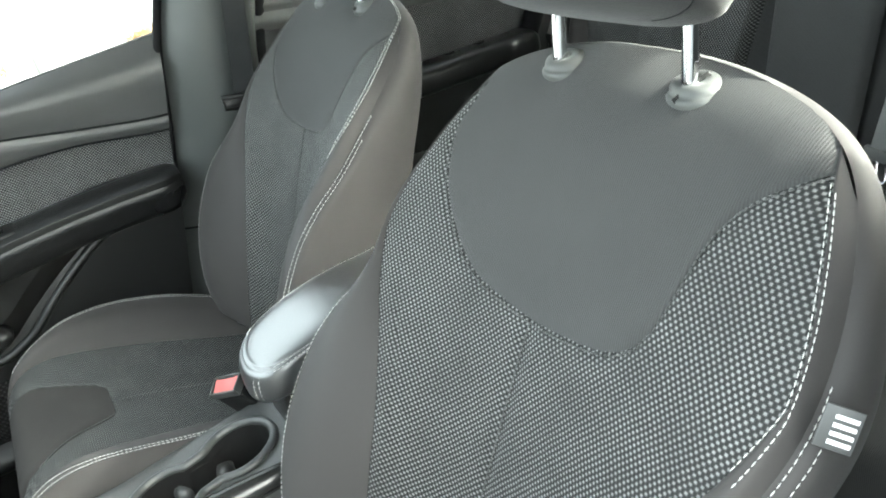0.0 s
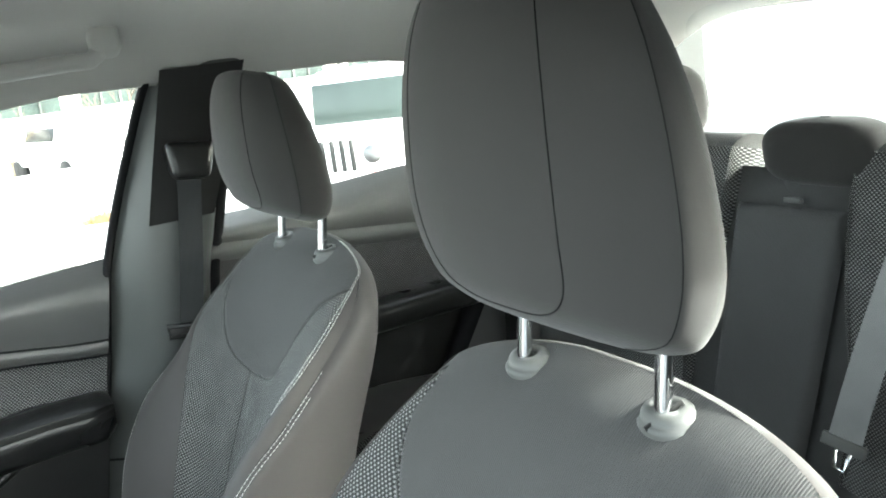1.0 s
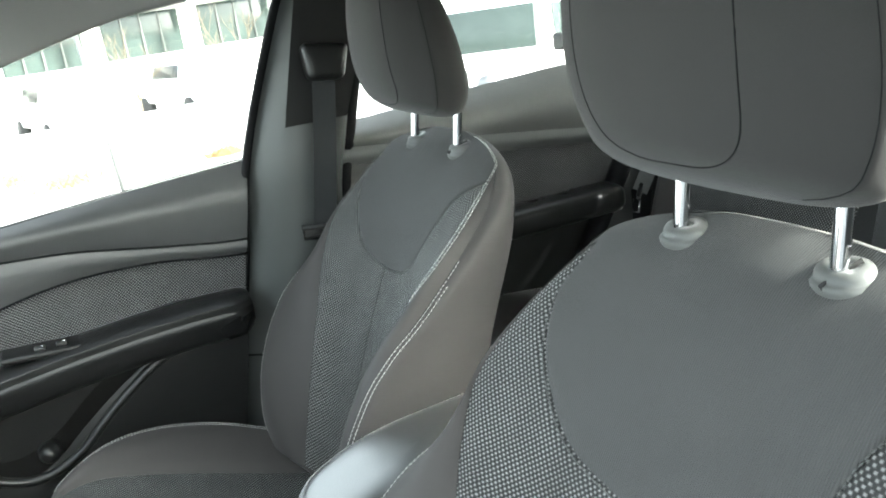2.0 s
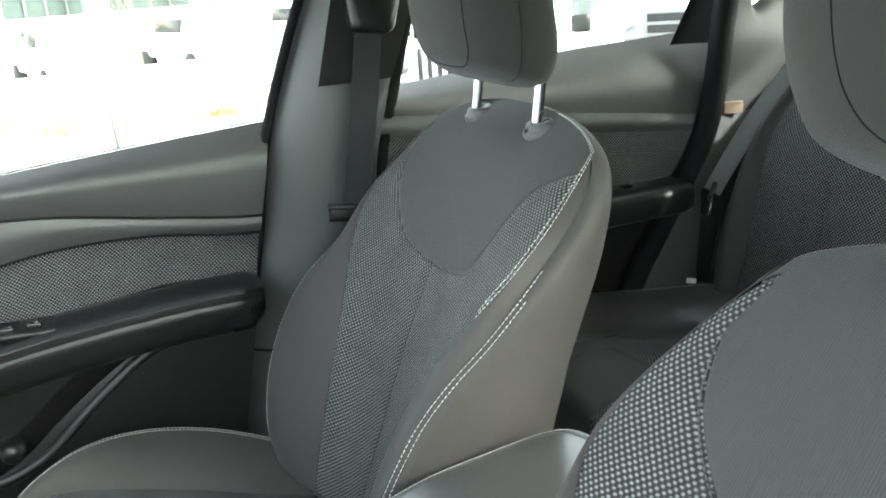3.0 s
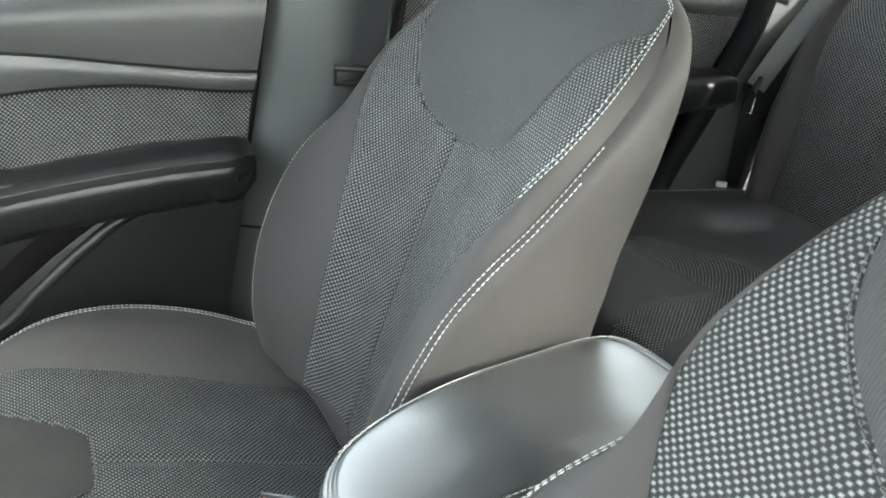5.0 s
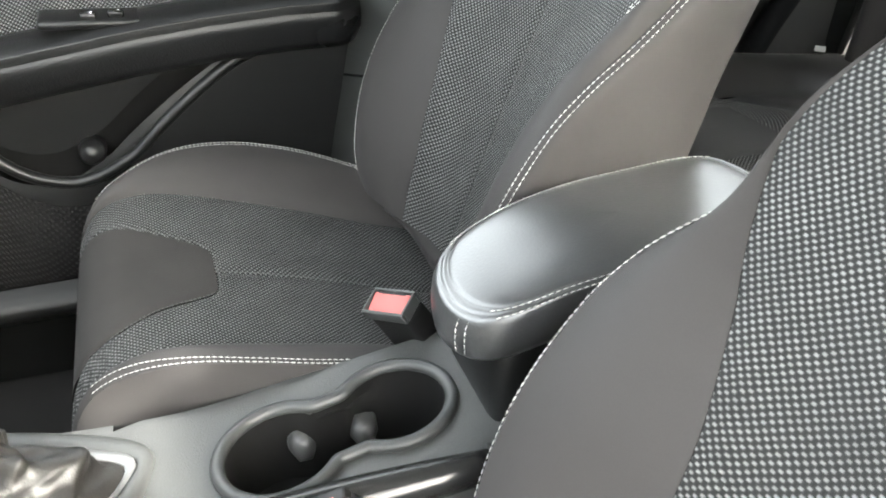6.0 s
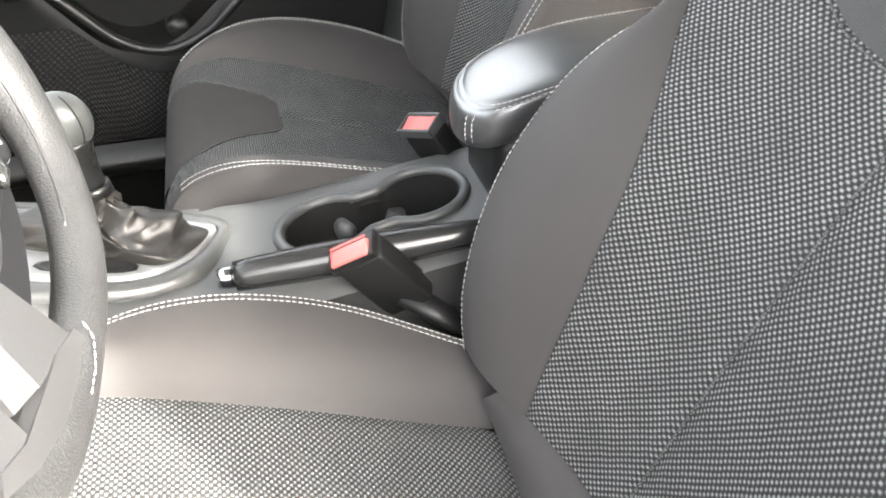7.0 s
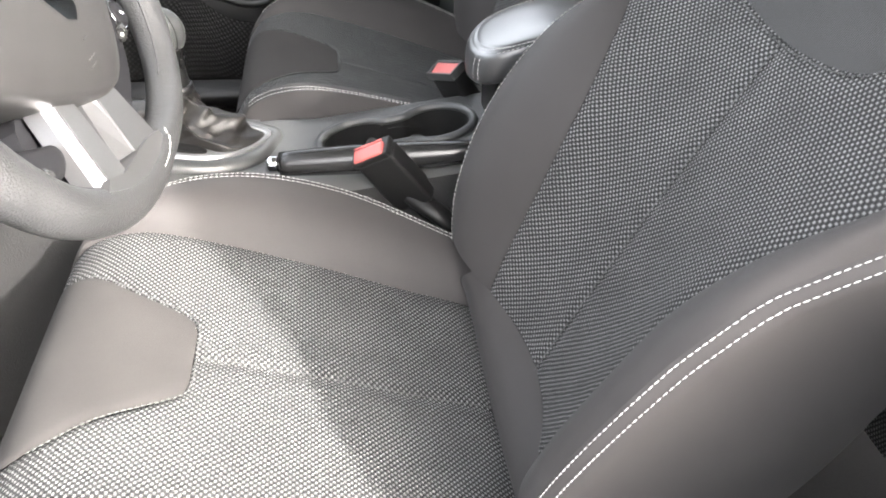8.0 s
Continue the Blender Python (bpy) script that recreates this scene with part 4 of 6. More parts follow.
def loop_round(points, centre, n, per=12):
    """A smooth closed loop through points, taken at n even angles round the centre."""
    dense = [Vector(p) - Vector(centre) for p in rounded_path([(x, y, 0) for x, y in points], n=per * len(points))]
    ang = [math.atan2(p.y, p.x) for p in dense]
    order = sorted(range(len(dense)), key=lambda i: ang[i])
    at = [ang[order[-1]] - 2 * math.pi] + [ang[i] for i in order] + [ang[order[0]] + 2 * math.pi]
    px_ = [dense[order[-1]].x] + [dense[i].x for i in order] + [dense[order[0]].x]
    py_ = [dense[order[-1]].y] + [dense[i].y for i in order] + [dense[order[0]].y]
    out = []
    for i in range(n):
        a = -math.pi + 2 * math.pi * i / n
        out.append(Vector((centre[0] + interp(a, at, px_), centre[1] + interp(a, at, py_), 0)))
    return out


BOOT_HOLE = [(.035, .350), (.0, .363), (-.0245, .394), (-.013, .43), (.0, .468), (.008, .52), (.03, .565), (.06, .53), (.067, .45), (.052, .385)]
SURROUND = surface("grey_surround_plastic", (0.05, 0.0515, 0.051), rough=0.36, grain=1200, grain_depth=0.15, vary=0.08)


def cup_outline(grow=0.0, n=64):
    """Two round wells that run into one another, seen from above."""
    out = []
    c1, c2, r1, r2 = Vector((CX - .003, .228)), Vector((CX + .008, .128)), .052 + grow, .050 + grow
    for i in range(n):
        a = 2 * math.pi * i / n
        d = Vector((math.cos(a), math.sin(a)))
        mid = (c1 + c2) / 2
        best = 0
        for c, r in ((c1, r1), (c2, r2)):
            m = mid - c
            b = m.dot(d)
            disc = b * b - (m.length_squared - r * r)
            if disc > 0:
                best = max(best, -b + disc ** .5)
        waist = .036 + grow
        along = abs(d.dot((c1 - c2).normalized()))
        best = max(best, waist / max((1 - along ** 2) ** .5, .25) if along < .6 else 0)
        p = mid + d * best
        out.append(p)
    return out


def console():
    c = root("centre_console", "dark grained plastic centre console between the seats", "console")
    ring = cup_outline(.004, 64)
    # top skin: rings from the cup opening out to the console's edge
    def ft(u, v):
        i = round(u * 64) % 64
        p = ring[i]
        d = (p - Vector((CX + .002, .178))).normalized()
        y_hi, y_lo = .36, -.02
        t = min(((.088 if d.x > 0 else -.112) + CX - p.x) / d.x if abs(d.x) > 1e-4 else 9, ((y_hi if d.y > 0 else y_lo) - p.y) / d.y if abs(d.y) > 1e-4 else 9)
        q = p + d * t * v
        drop = .018 * max(0, abs(q.x - CX) / .112 - .72) ** 1.5 * 4
        return (q.x, q.y, con_z(q.y) - drop)
    grid("top_panel", ft, 64, 12, CONSOLE, c, "grained dark console top", closed_u=True, flip=True)

    def front_top(u, v):
        y = .36 + .50 * v
        x = -.112 + .200 * u
        return (x + CX, y, con_z(y) - .018 * max(0, abs(x) / .112 - .72) ** 1.5 * 4)
    grid("front_panel", front_top, 24, 24, CONSOLE, c, "")
    for side in (1, -1):
        grid("side_wall", lambda u, v, side=side: (CX + (.088 if side > 0 else -.112) + side * .012 * v, -.30 + 1.16 * u, (con_z(-.30 + 1.16 * u) - .011) * (1 - v) + .21 * v), 30, 8, CARPET, c, "dark carpeted console side", flip=side > 0)
    grid("rear_panel", lambda u, v: (CX - .112 + .200 * u, -.30 + .28 * v, con_z(-.3 + .28 * v) - .004), 8, 8, CONSOLE, c)
    # cup holder
    cup = part_root("cup_holder", c)
    rin = cup_outline(-.005, 64)
    tube("cup_rim", [(p.x, p.y, con_z(p.y) + .002) for p in cup_outline(0.0, 96)], .0062, SURROUND, cup, "satin grey cup holder rim", sides=8, closed=True)
    grid("well", lambda u, v: (rin[round(u * 64) % 64].x * (1 - .06 * v) + CX * .06 * v, rin[round(u * 64) % 64].y, con_z(rin[round(u * 64) % 64].y) - .075 * v), 64, 8, BLACK, cup, closed_u=True)
    mesh_object("well_floor", [(p.x, p.y, con_z(p.y) - .074) for p in rin], [tuple(range(64))], BLACK, cup, smooth=False)
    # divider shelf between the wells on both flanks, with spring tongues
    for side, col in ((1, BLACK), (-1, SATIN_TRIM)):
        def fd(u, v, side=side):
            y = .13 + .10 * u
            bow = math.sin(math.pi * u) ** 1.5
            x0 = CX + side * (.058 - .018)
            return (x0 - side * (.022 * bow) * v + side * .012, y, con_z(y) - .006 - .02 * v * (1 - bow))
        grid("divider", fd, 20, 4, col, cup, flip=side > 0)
    for y in (.205, .150):
        tube("spring_tongue", [(CX + .048, y, .545), (CX + .036, y, .538), (CX + .027, y, .530)], [.014, .013, .006], PLASTIC, cup, sides=14)
    # gear lever surround: a grey frame, a silver plate with the position window, and the boot's opening
    mid = (.022, .455, 0)
    n = 96
    outer = loop_round([(.062, .330), (.028, .333), (-.028, .356), (-.058, .41), (-.064, .475), (-.060, .54), (-.03, .61), (.04, .625), (.10, .57), (.106, .45), (.088, .37)], mid, n)
    edge = loop_round([(.045, .342), (.02, .349), (-.013, .371), (-.036, .405), (-.043, .45), (-.040, .52), (-.02, .585), (.04, .60), (.08, .55), (.082, .45), (.063, .375)], mid, n)
    hole = loop_round(BOOT_HOLE, mid, n)

    def band(name, a, b, prof, mat, label):
        def fband(u, v):
            i = round(u * n) % n
            t, h = prof[round(v * (len(prof) - 1))]
            p = a[i].lerp(b[i], t)
            return (p.x, p.y, con_z(p.y) + h)
        return grid(name, fband, n, len(prof) - 1, mat, c, label, closed_u=True)
    band("lever_surround", outer, edge, ((-.12, -.012), (0, .002), (.12, .008), (.3, .0105), (.75, .0115), (.95, .0095), (1.0, .004)), SURROUND, "grey plastic gear lever surround")
    band("lever_bezel", edge, hole, ((.0, .005), (.03, .0125), (.12, .0138), (.5, .0142), (.88, .0142), (.97, .0125), (1.0, .001)), SILVER, "satin silver gear lever bezel")
    slot = loop_round([(-.034, .421), (-.021, .419), (-.014, .432), (-.013, .47), (-.019, .50), (-.031, .50), (-.036, .465)], (-.026, .458, 0), 40)
    ring = len(slot)
    grid("bezel_window", lambda u, v: (lambda p: (p.x, p.y, con_z(p.y) + (.0148, .0156, .0150, .0146)[round(v * 3)]))(Vector((-.026, .458, 0)).lerp(slot[round(u * ring) % ring], (1.05, 1.0, .93, .001)[round(v * 3)])), ring, 3, BLACK, c, "dark gear position window", closed_u=True)
    return c


console()


BOOT = surface("boot_leather", (0.018, 0.0165, 0.015), rough=0.46, grain=500, grain_depth=0.3, voronoi=True, vary=0.25)


def gear_lever():
    g = root("gear_lever", "black gear lever with creased leather boot", "gear lever")
    top = Vector((.035, .448, .642))
    base = loop_round(BOOT_HOLE, (.022, .455, 0), 96)
    centre = smooth_curve((0, .3, .7, 1), (0, .10, .62, 1))

    def fb(u, v):
        i = round(u * 96) % 96
        a = -math.pi + 2 * math.pi * u
        foot = Vector((base[i].x, base[i].y, con_z(base[i].y) + .004))
        mid = Vector((.022, .455, foot.z)).lerp(Vector((top.x, top.y, foot.z)), centre(v))
        k = interp(v, (0, .06, .15, .3, .5, .75, 1), (1.0, .985, .93, .80, .60, .36, .17))
        r = mid + (foot - Vector((.022, .455, foot.z))) * k
        if v > .5:
            ring = Vector((top.x + .0185 * math.cos(a), top.y + .0185 * math.sin(a), foot.z))
            r = r.lerp(ring, ((v - .5) / .5) ** .8)
        z = foot.z + (top.z - foot.z) * interp(v, (0, .06, .15, .3, .5, .75, 1), (0, .09, .18, .31, .49, .74, 1))
        amp = math.sin(math.pi * min(v * 1.05, 1)) ** .8
        saw = lambda q: abs(2 * (q / math.pi - math.floor(q / math.pi)) - 1)
        ridge = 1.1 * (saw(2 * a + 5.2 * v + .4) - .5) + .75 * (saw(3 * a - 7.5 * v + 1.9) ** .8 - .5) + .5 * (saw(5 * a + 11 * v) - .5) + .3 * (saw(4 * a - 17 * v + .7) - .5)
        out = Vector((r.x - mid.x, r.y - mid.y, 0))
        out = out.normalized() if out.length > 1e-5 else out
        r = r + out * amp * (.010 * ridge + .004)
        return (r.x, r.y, z + amp * .006 * ridge + .003 * amp * math.sin(5 * a + 9 * v))
    boot = grid("boot", fb, 96, 72, BOOT, g, "creased black leather boot", closed_u=True, flip=False)
    tagged(stitches("boot_seam", [[Vector(fb(.36, .25 + .72 * i / 40)) + Vector((-.0006, -.0006, .0008)) for i in range(41)]], boot, radius=.0004, material=COLLAR), kind="stuff")
    d = Vector((0, .12, 1)).normalized()
    tube("collar", [top - d * .005, top - d * .004, top + d * .006, top + d * .007], [.0165, .0188, .0180, .0160], LEATHER, g, "black lever collar", sides=18)
    tube("neck", [top + d * (.006 + .005 * i) for i in range(11)], [.0152, .0148, .0145, .0145, .0147, .0152, .016, .017, .018, .019, .0192], LEATHER, g, "black leather lever neck", sides=20)

    def fk(u, v):
        a = 2 * math.pi * u
        th = math.pi * v
        r = .0228 * (1 - .10 * math.cos(th))
        return top + d * .074 + Vector((r * math.sin(th) * math.cos(a), r * 1.15 * math.sin(th) * math.sin(a), 0)) - d * (.030 * math.cos(th))
    grid("knob", fk, 28, 18, TRIM_GREY, g, "smooth grey gear knob", closed_u=True)
    tube("knob_seam", [fk(.62, .12 + .76 * i / 24) for i in range(25)], .0007, SEAL, g, sides=6)
    return g


gear_lever()


def hand_brake():
    h = root("hand_brake", "black hand brake lever with chrome button", "hand brake")
    a, b = Vector((-.072, .326, .588)), Vector((-.078, .08, .598))
    line = [a.lerp(b, i / 20) for i in range(21)]
    tube("grip", line, [.0115 + .0065 * math.sin(math.pi * min(i / 20 * .8 + .15, 1)) for i in range(21)], GLOSS, h, "glossy black grip", sides=16)
    for k in (-1, 1):
        tube("grip_seam", [p + Vector((-.004, 0, .0165 * k * math.sin(math.pi * min(i / 20 * .8 + .15, 1)) ** .5)) * .92 for i, p in enumerate(line[1:])], .0016, BLACK, h, sides=6)
    d = (a - b).normalized()
    tube("button", [a - d * .002, a + d * .010, a + d * .016], [.0105, .0105, .009], CHROME, h, "chrome push button", sides=18)
    tube("lever_root", [b, b + Vector((-.002, -.06, -.004)), b + Vector((-.003, -.13, -.02))], [.017, .019, .02], BLACK, h, sides=14)
    return h


hand_brake()


def armrest():
    r = root("console_armrest", "black leather armrest lid with white double stitching", "armrest")
    mid = (.022, -.07, 0)
    plan = loop_round([(.02, .092), (.060, .078), (.080, .04), (.097, -.05), (.106, -.12), (.114, -.19), (.100, -.225), (.03, -.236), (-.045, -.225), (-.058, -.18), (-.056, -.08), (-.055, .02), (-.048, .066), (-.022, .087)], mid, 96)
    top_z = smooth_curve((-.25, -.12, -.05, 0, .04, .07, .10), (.733, .736, .7355, .730, .7205, .710, .695))
    rings = ((.001, 0), (.30, 0), (.55, -.0002), (.72, -.0005), (.82, -.0009), (.88, -.0014), (.905, -.0020), (.913, -.0034), (.922, -.0022), (.945, -.0030), (.953, -.0044), (.962, -.0036), (.980, -.0065), (.994, -.0115), (1.0, -.018), (1.001, -.027), (.994, -.037), (.97, -.043), (.93, -.045))

    def f(u, v):
        i = round(u * 96) % 96
        k, dz = rings[round(v * (len(rings) - 1))]
        p = Vector(mid).lerp(plan[i], k)
        return (p.x, p.y, top_z(p.y) + .003 * (1 - k * k) + dz)
    grid("lid", f, 96, len(rings) - 1, ARM_LEATHER, r, "padded black leather lid", closed_u=True, flip=False)
    lines = []
    for k, dz in ((.935, -.0014), (.975, -.0040)):
        edge = [Vector(mid).lerp(p, k) for p in plan]
        for side in (-1, 1):
            run = sorted((p for p in edge if (p.x - mid[0]) * side > .02 and -.212 < p.y < .070), key=lambda p: p.y)
            lines.append([(p.x, p.y, top_z(p.y) + dz) for p in run])
    for i in sorted(range(96), key=lambda i: abs(plan[i].x + .030) + 9 * (plan[i].y < 0))[:3:2]:          # down the front corner
        lines.append([Vector(mid).lerp(plan[i], k) + Vector((-.0003, .0006, top_z(plan[i].y) + dz + .0004)) for k, dz in rings[-8:-2]])
    stitches("stitching", lines, r)
    box("lid_base", (.13, .29, .13), pose(.025, -.085, .61), LOW_PLASTIC, r, "dark plastic storage bin", bevel=.02)
    return r


armrest()


def buckle(top, across, axis, foot, label, inset=False):
    """A belt buckle: stalk, flat black body and red release button; across runs along its slot, axis up out of it."""
    b = root("belt_buckle", label, "belt buckle", "belt buckles")
    y, top = Vector(across).normalized(), Vector(top)
    z = Vector(axis)
    z = (z - y * z.dot(y)).normalized()
    x = y.cross(z)
    m = Matrix.Translation(top) @ Matrix((x, y, z)).transposed().to_4x4()
    low = m @ Vector((0, 0, -.075))
    tube("stalk", [low, low.lerp(Vector(foot), .5), Vector(foot)], [.017, .016, .015], BLACK, b, "black plastic stalk", sides=14, flat=.7)
    box("body", (.029, .052, .086), m @ pose(0, .002, -.046), BLACK, b, "worn black plastic body", bevel=.004, taper=.96)
    way = 1 if x.x < 0 else -1
    if inset:
        for k in (-1, 1):
            box("frame", (.0035, .052, .013), m @ pose(.0132 * k, 0, .003, 0, 0, 0), TRIM_GREY, b, "grey slot frame", bevel=.0018)
            box("frame", (.0228, .003, .013), m @ pose(0, .0245 * k, .003), TRIM_GREY, b, bevel=.0012)
        red = box("button", (.0215, .0450, .010), m @ pose(0, 0, .0025, 0, 10 * way, 0), RED, b, "red release button", bevel=.002)
        box("slot", (.004, .034, .002), m @ pose(-.0085 * way, 0, .0080, 0, 10 * way, 0), BLACK, red, "dark tongue slot", bevel=.0005)
    else:
        box("frame", (.028, .051, .010), m @ pose(0, 0, .001), BLACK, b, "black slot frame", bevel=.002)
        red = box("button", (.017, .042, .014), m @ pose(.0045 * way, 0, .0025, 0, 14 * way, 0), RED, b, "red release button", bevel=.0025)
        box("press_edge", (.002, .040, .0015), m @ pose(-.004 * way, 0, .0108, 0, 14 * way, 0), RED, red, bevel=.0004)
    return b


buckle((.124, .100, .618), (-.05, -.035, .017), (-.1, .45, .85), (.13, -.03, .52), "black belt buckle with red button beside passenger seat", True)
buckle((-.100, .216, .612), (-.016, -.034, .022), (-.15, .5, .8), (-.118, .10, .50), "black belt buckle with red button beside driver seat")


# ---- steering wheel ----
def steering_wheel():
    w = root("steering_wheel", "worn grey leather steering wheel with silver spokes", "steering wheel")
    cen = Vector((-.388, .485, .945))
    tilt = radians(27)
    e1, e2 = Vector((1, 0, 0)), Vector((0, math.sin(tilt), math.cos(tilt)))
    nn = -e1.cross(e2)                  # towards the dashboard
    P = lambda x, y, z=0: cen + e1 * x + e2 * y + nn * z

    def rim_at(a, inward=0.0, z=0.0):
        co, si = math.cos(a), math.sin(a)
        r = (abs(co / .211) ** 2.5 + abs(si / .198) ** 2.5) ** (-1 / 2.5) - inward
        return P(r * co, r * si, z)

    def rim_r(a):
        """Thick at the thumb rests, thinner at the bottom."""
        return interp(-math.sin(a), (-1, .45, .75, 1), (.0195, .0195, .0160, .0152))
    turn = [2 * math.pi * i / 160 for i in range(160)]
    tube("rim", [rim_at(a) for a in turn], [rim_r(a) for a in turn], WHEEL_LEATHER, w, "worn grey leather rim", sides=22, closed=True, up=tuple(nn), flat=.95)
    for side in (0, 1):
        arc = [radians((-62 if side == 0 else 180 + 62) + (118 if side == 0 else -118) * i / 60) for i in range(61)]
        tube("rim_seam", [rim_at(a, rim_r(a) * .93, -rim_r(a) * .34) for a in arc], .0010, WHEEL_LEATHER, w, "raised leather seam", sides=6, up=tuple(nn))
    # airbag cover: a rounded shield with a crisp lower edge
    shield = rounded_path([(x, y, 0) for x, y in ((-.033, .105), (.042, .10), (.102, .065), (.115, .01), (.107, -.045), (.087, -.090), (.061, -.112), (.033, -.130), (.004, -.140), (-.025, -.137), (-.055, -.126), (-.090, -.111), (-.125, -.094), (-.158, -.070), (-.176, -.03), (-.181, .01), (-.168, .065), (-.108, .10))], n=180)
    k = len(shield)

    def fcov(u, v):
        p = shield[round(u * k) % k]
        q = interp(v, (0, .12, .22, .34, .5, .75, 1), (.95, .995, 1.0, .975, .86, .5, .001))
        d = interp(v, (0, .12, .22, .34, .5, .75, 1), (.035, .006, -.004, -.013, -.021, -.0275, -.029))
        return P(-.033 + (p.x + .033) * q, -.01 + (p.y + .01) * q, d)
    cover = grid("airbag_cover", fcov, k, 22, AIRBAG, w, "smooth grey airbag cover", closed_u=True, flip=True)
    def on_cover(x, y):
        a = math.atan2(y + .01, x + .033)
        edge = min(shield, key=lambda p: abs(math.remainder(math.atan2(p.y + .01, p.x + .033) - a, 2 * math.pi)))
        q = math.hypot(x + .033, y + .01) / math.hypot(edge.x + .033, edge.y + .01)
        return interp(q, (0, .5, .86, .975), (-.029, -.0275, -.021, -.013))
    for gx, gy, sx in ((-.032, -.095, .010), (-.038, -.107, .018), (-.042, -.1115, .014)):
        for j in range(3):
            box("mould_mark", (sx / 4, .0012, .0012), Matrix.Translation(P(gx + sx * (j - 1) / 3, gy, on_cover(gx, gy) - .0002)) @ pose(0, 0, 0, -math.degrees(tilt), 0, 0), AIRBAG, cover, bevel=.0004)
    mesh_object("badge", [P(x, y, z) for z in (-.020, -.0295) for x, y in ((-.064, -.055), (-.012, -.055), (-.024, -.077), (-.036, -.0825), (-.049, -.077))], [(0, 1, 2, 3, 4), (5, 9, 8, 7, 6)] + [(i, 5 + i, 5 + (i + 1) % 5, (i + 1) % 5) for i in range(5)], CHROME, cover, "silver badge", smooth=False)

    # lower spoke: two satin bars with bevelled flanks, a slot between them, joined by a foot at the rim
    def bar(name, left, right, lip_l, lip_r, rise, label):
        """A raised bar between two edges, each a run of (x, y) from the hub to the rim; rise: how far it stands out at both ends."""
        n = len(left) - 1
        rows = ((0, .020), (.001, .008), (lip_l, .0015), (lip_l + .004, 0), (1 - lip_r - .004, 0), (1 - lip_r, .0015), (.999, .008), (1, .020))
        vs = [P(l[0] + (r[0] - l[0]) * t, l[1] + (r[1] - l[1]) * t, z - rise[0] - (rise[1] - rise[0]) * i / n) for i, (l, r) in enumerate(zip(left, right)) for t, z in rows]
        m = len(rows)
        fs = [(i * m + j, i * m + j + 1, (i + 1) * m + j + 1, (i + 1) * m + j) for i in range(n) for j in range(m - 1)]
        fs += [tuple(range(m)), tuple(range(n * m + m - 1, n * m - 1, -1))]
        return mesh_object(name, vs, fs, SATIN, w, label, smooth=False)
    bar("spoke", [(-.090, -.104), (-.106, -.134), (-.121, -.162)], [(-.060, -.114), (-.072, -.143), (-.084, -.171)], .16, .05, (.002, .012), "satin silver lower spoke bar")
    bar("spoke", [(-.034, -.114), (-.052, -.141), (-.070, -.168)], [(.004, -.116), (.001, -.150), (-.002, -.184)], .22, .05, (.002, .012), "satin silver lower spoke bar")
    bar("spoke_foot", [(-.128, -.165), (-.102, -.179), (-.068, -.190), (-.026, -.194), (-.002, -.190)], [(-.114, -.160), (-.092, -.168), (-.066, -.170), (-.028, -.174), (-.001, -.183)], .12, .10, (.0135, .0135), "satin silver spoke foot")
    tagged(stitches("foot_stitching", [[P(x, y, -.0160) for x, y in ((-.040, -.1975), (-.020, -.198), (.001, -.194), (.005, -.183))]], w, length=.0045, gap=.002, radius=.0004), kind="stuff")
    # Near-black sheet added behind the spokes in place of the shaded footwell.
    web = rounded_path([(.115, -.075, 0), (.165, -.105, 0), (.130, -.150, 0), (.075, -.175, 0), (.02, -.186, 0), (-.05, -.182, 0), (-.095, -.160, 0), (-.105, -.11, 0), (0, -.09, 0)], n=72)
    mesh_object("spoke_shade_sheet", [P(p.x, p.y, z) for z in (.020, .034) for p in web], [tuple(range(len(web) - 1, -1, -1))] + [(i, (i + 1) % len(web), len(web) + (i + 1) % len(web), len(web) + i) for i in range(len(web))], SEAL, w, "dark sheet behind the spokes in place of the shaded interior", smooth=False)
    # switch pods between cover and rim, with round glossy keys
    for side in (1, -1):
        X = lambda x, side=side: -.033 + side * (x + .033)
        box("side_spoke", (.10, .05, .022), Matrix.Translation(P(X(.125), -.055, .016)) @ pose(0, 0, 0, -math.degrees(tilt), 0, 0), SEAL, w, "black side spoke", bevel=.008)
        line = [(.022, -.137), (.050, -.134), (.085, -.124), (.112, -.110), (.134, -.086), (.145, -.06)]
        pod = tube("switch_pod", [P(X(x), y, .012) for x, y in line], [.004, .012, .0165, .0185, .018, .015], SEAL, w, "black switch pod", sides=14, up=tuple(nn), flat=.8)
        for x, y, r in ((.109, -.118, .0112), (.130, -.094, .0100)):
            key = tube("switch_key", [P(X(x), y, z) for z in (.006, -.0030, -.0046, -.0052)], [r, r, r * .9, r * .55], SEAL, pod, "black round key", sides=22)
            ring = [P(X(x) + r * 1.08 * math.cos(a), y + r * 1.08 * math.sin(a), -.0016) for a in [i * math.pi / 12 for i in range(24)]]
            tube("switch_ring", ring, .0006, CHROME, key, sides=6, closed=True, up=tuple(nn))
            for dx, dy in ((-.0016, .0012), (.0016, -.0012)):
                box("switch_mark", (.0022, .0010, .0014), Matrix.Translation(P(X(x + dx), y + dy, -.0052)) @ pose(0, 0, 0, -math.degrees(tilt), 0, 0), WHITE, key, bevel=.0002)
        tube("rocker", [P(X(x), y, -.002) for x, y in ((.082, -.131), (.090, -.127), (.097, -.123))], [.0035, .0055, .0035], GLOSS, pod, "small glossy rocker", sides=10)
    tube("hub", [P(-.033, 0, .0), P(-.033, 0, .06), P(-.033, 0, .12)], [.06, .055, .05], BLACK, w, "black steering column shroud", sides=24)
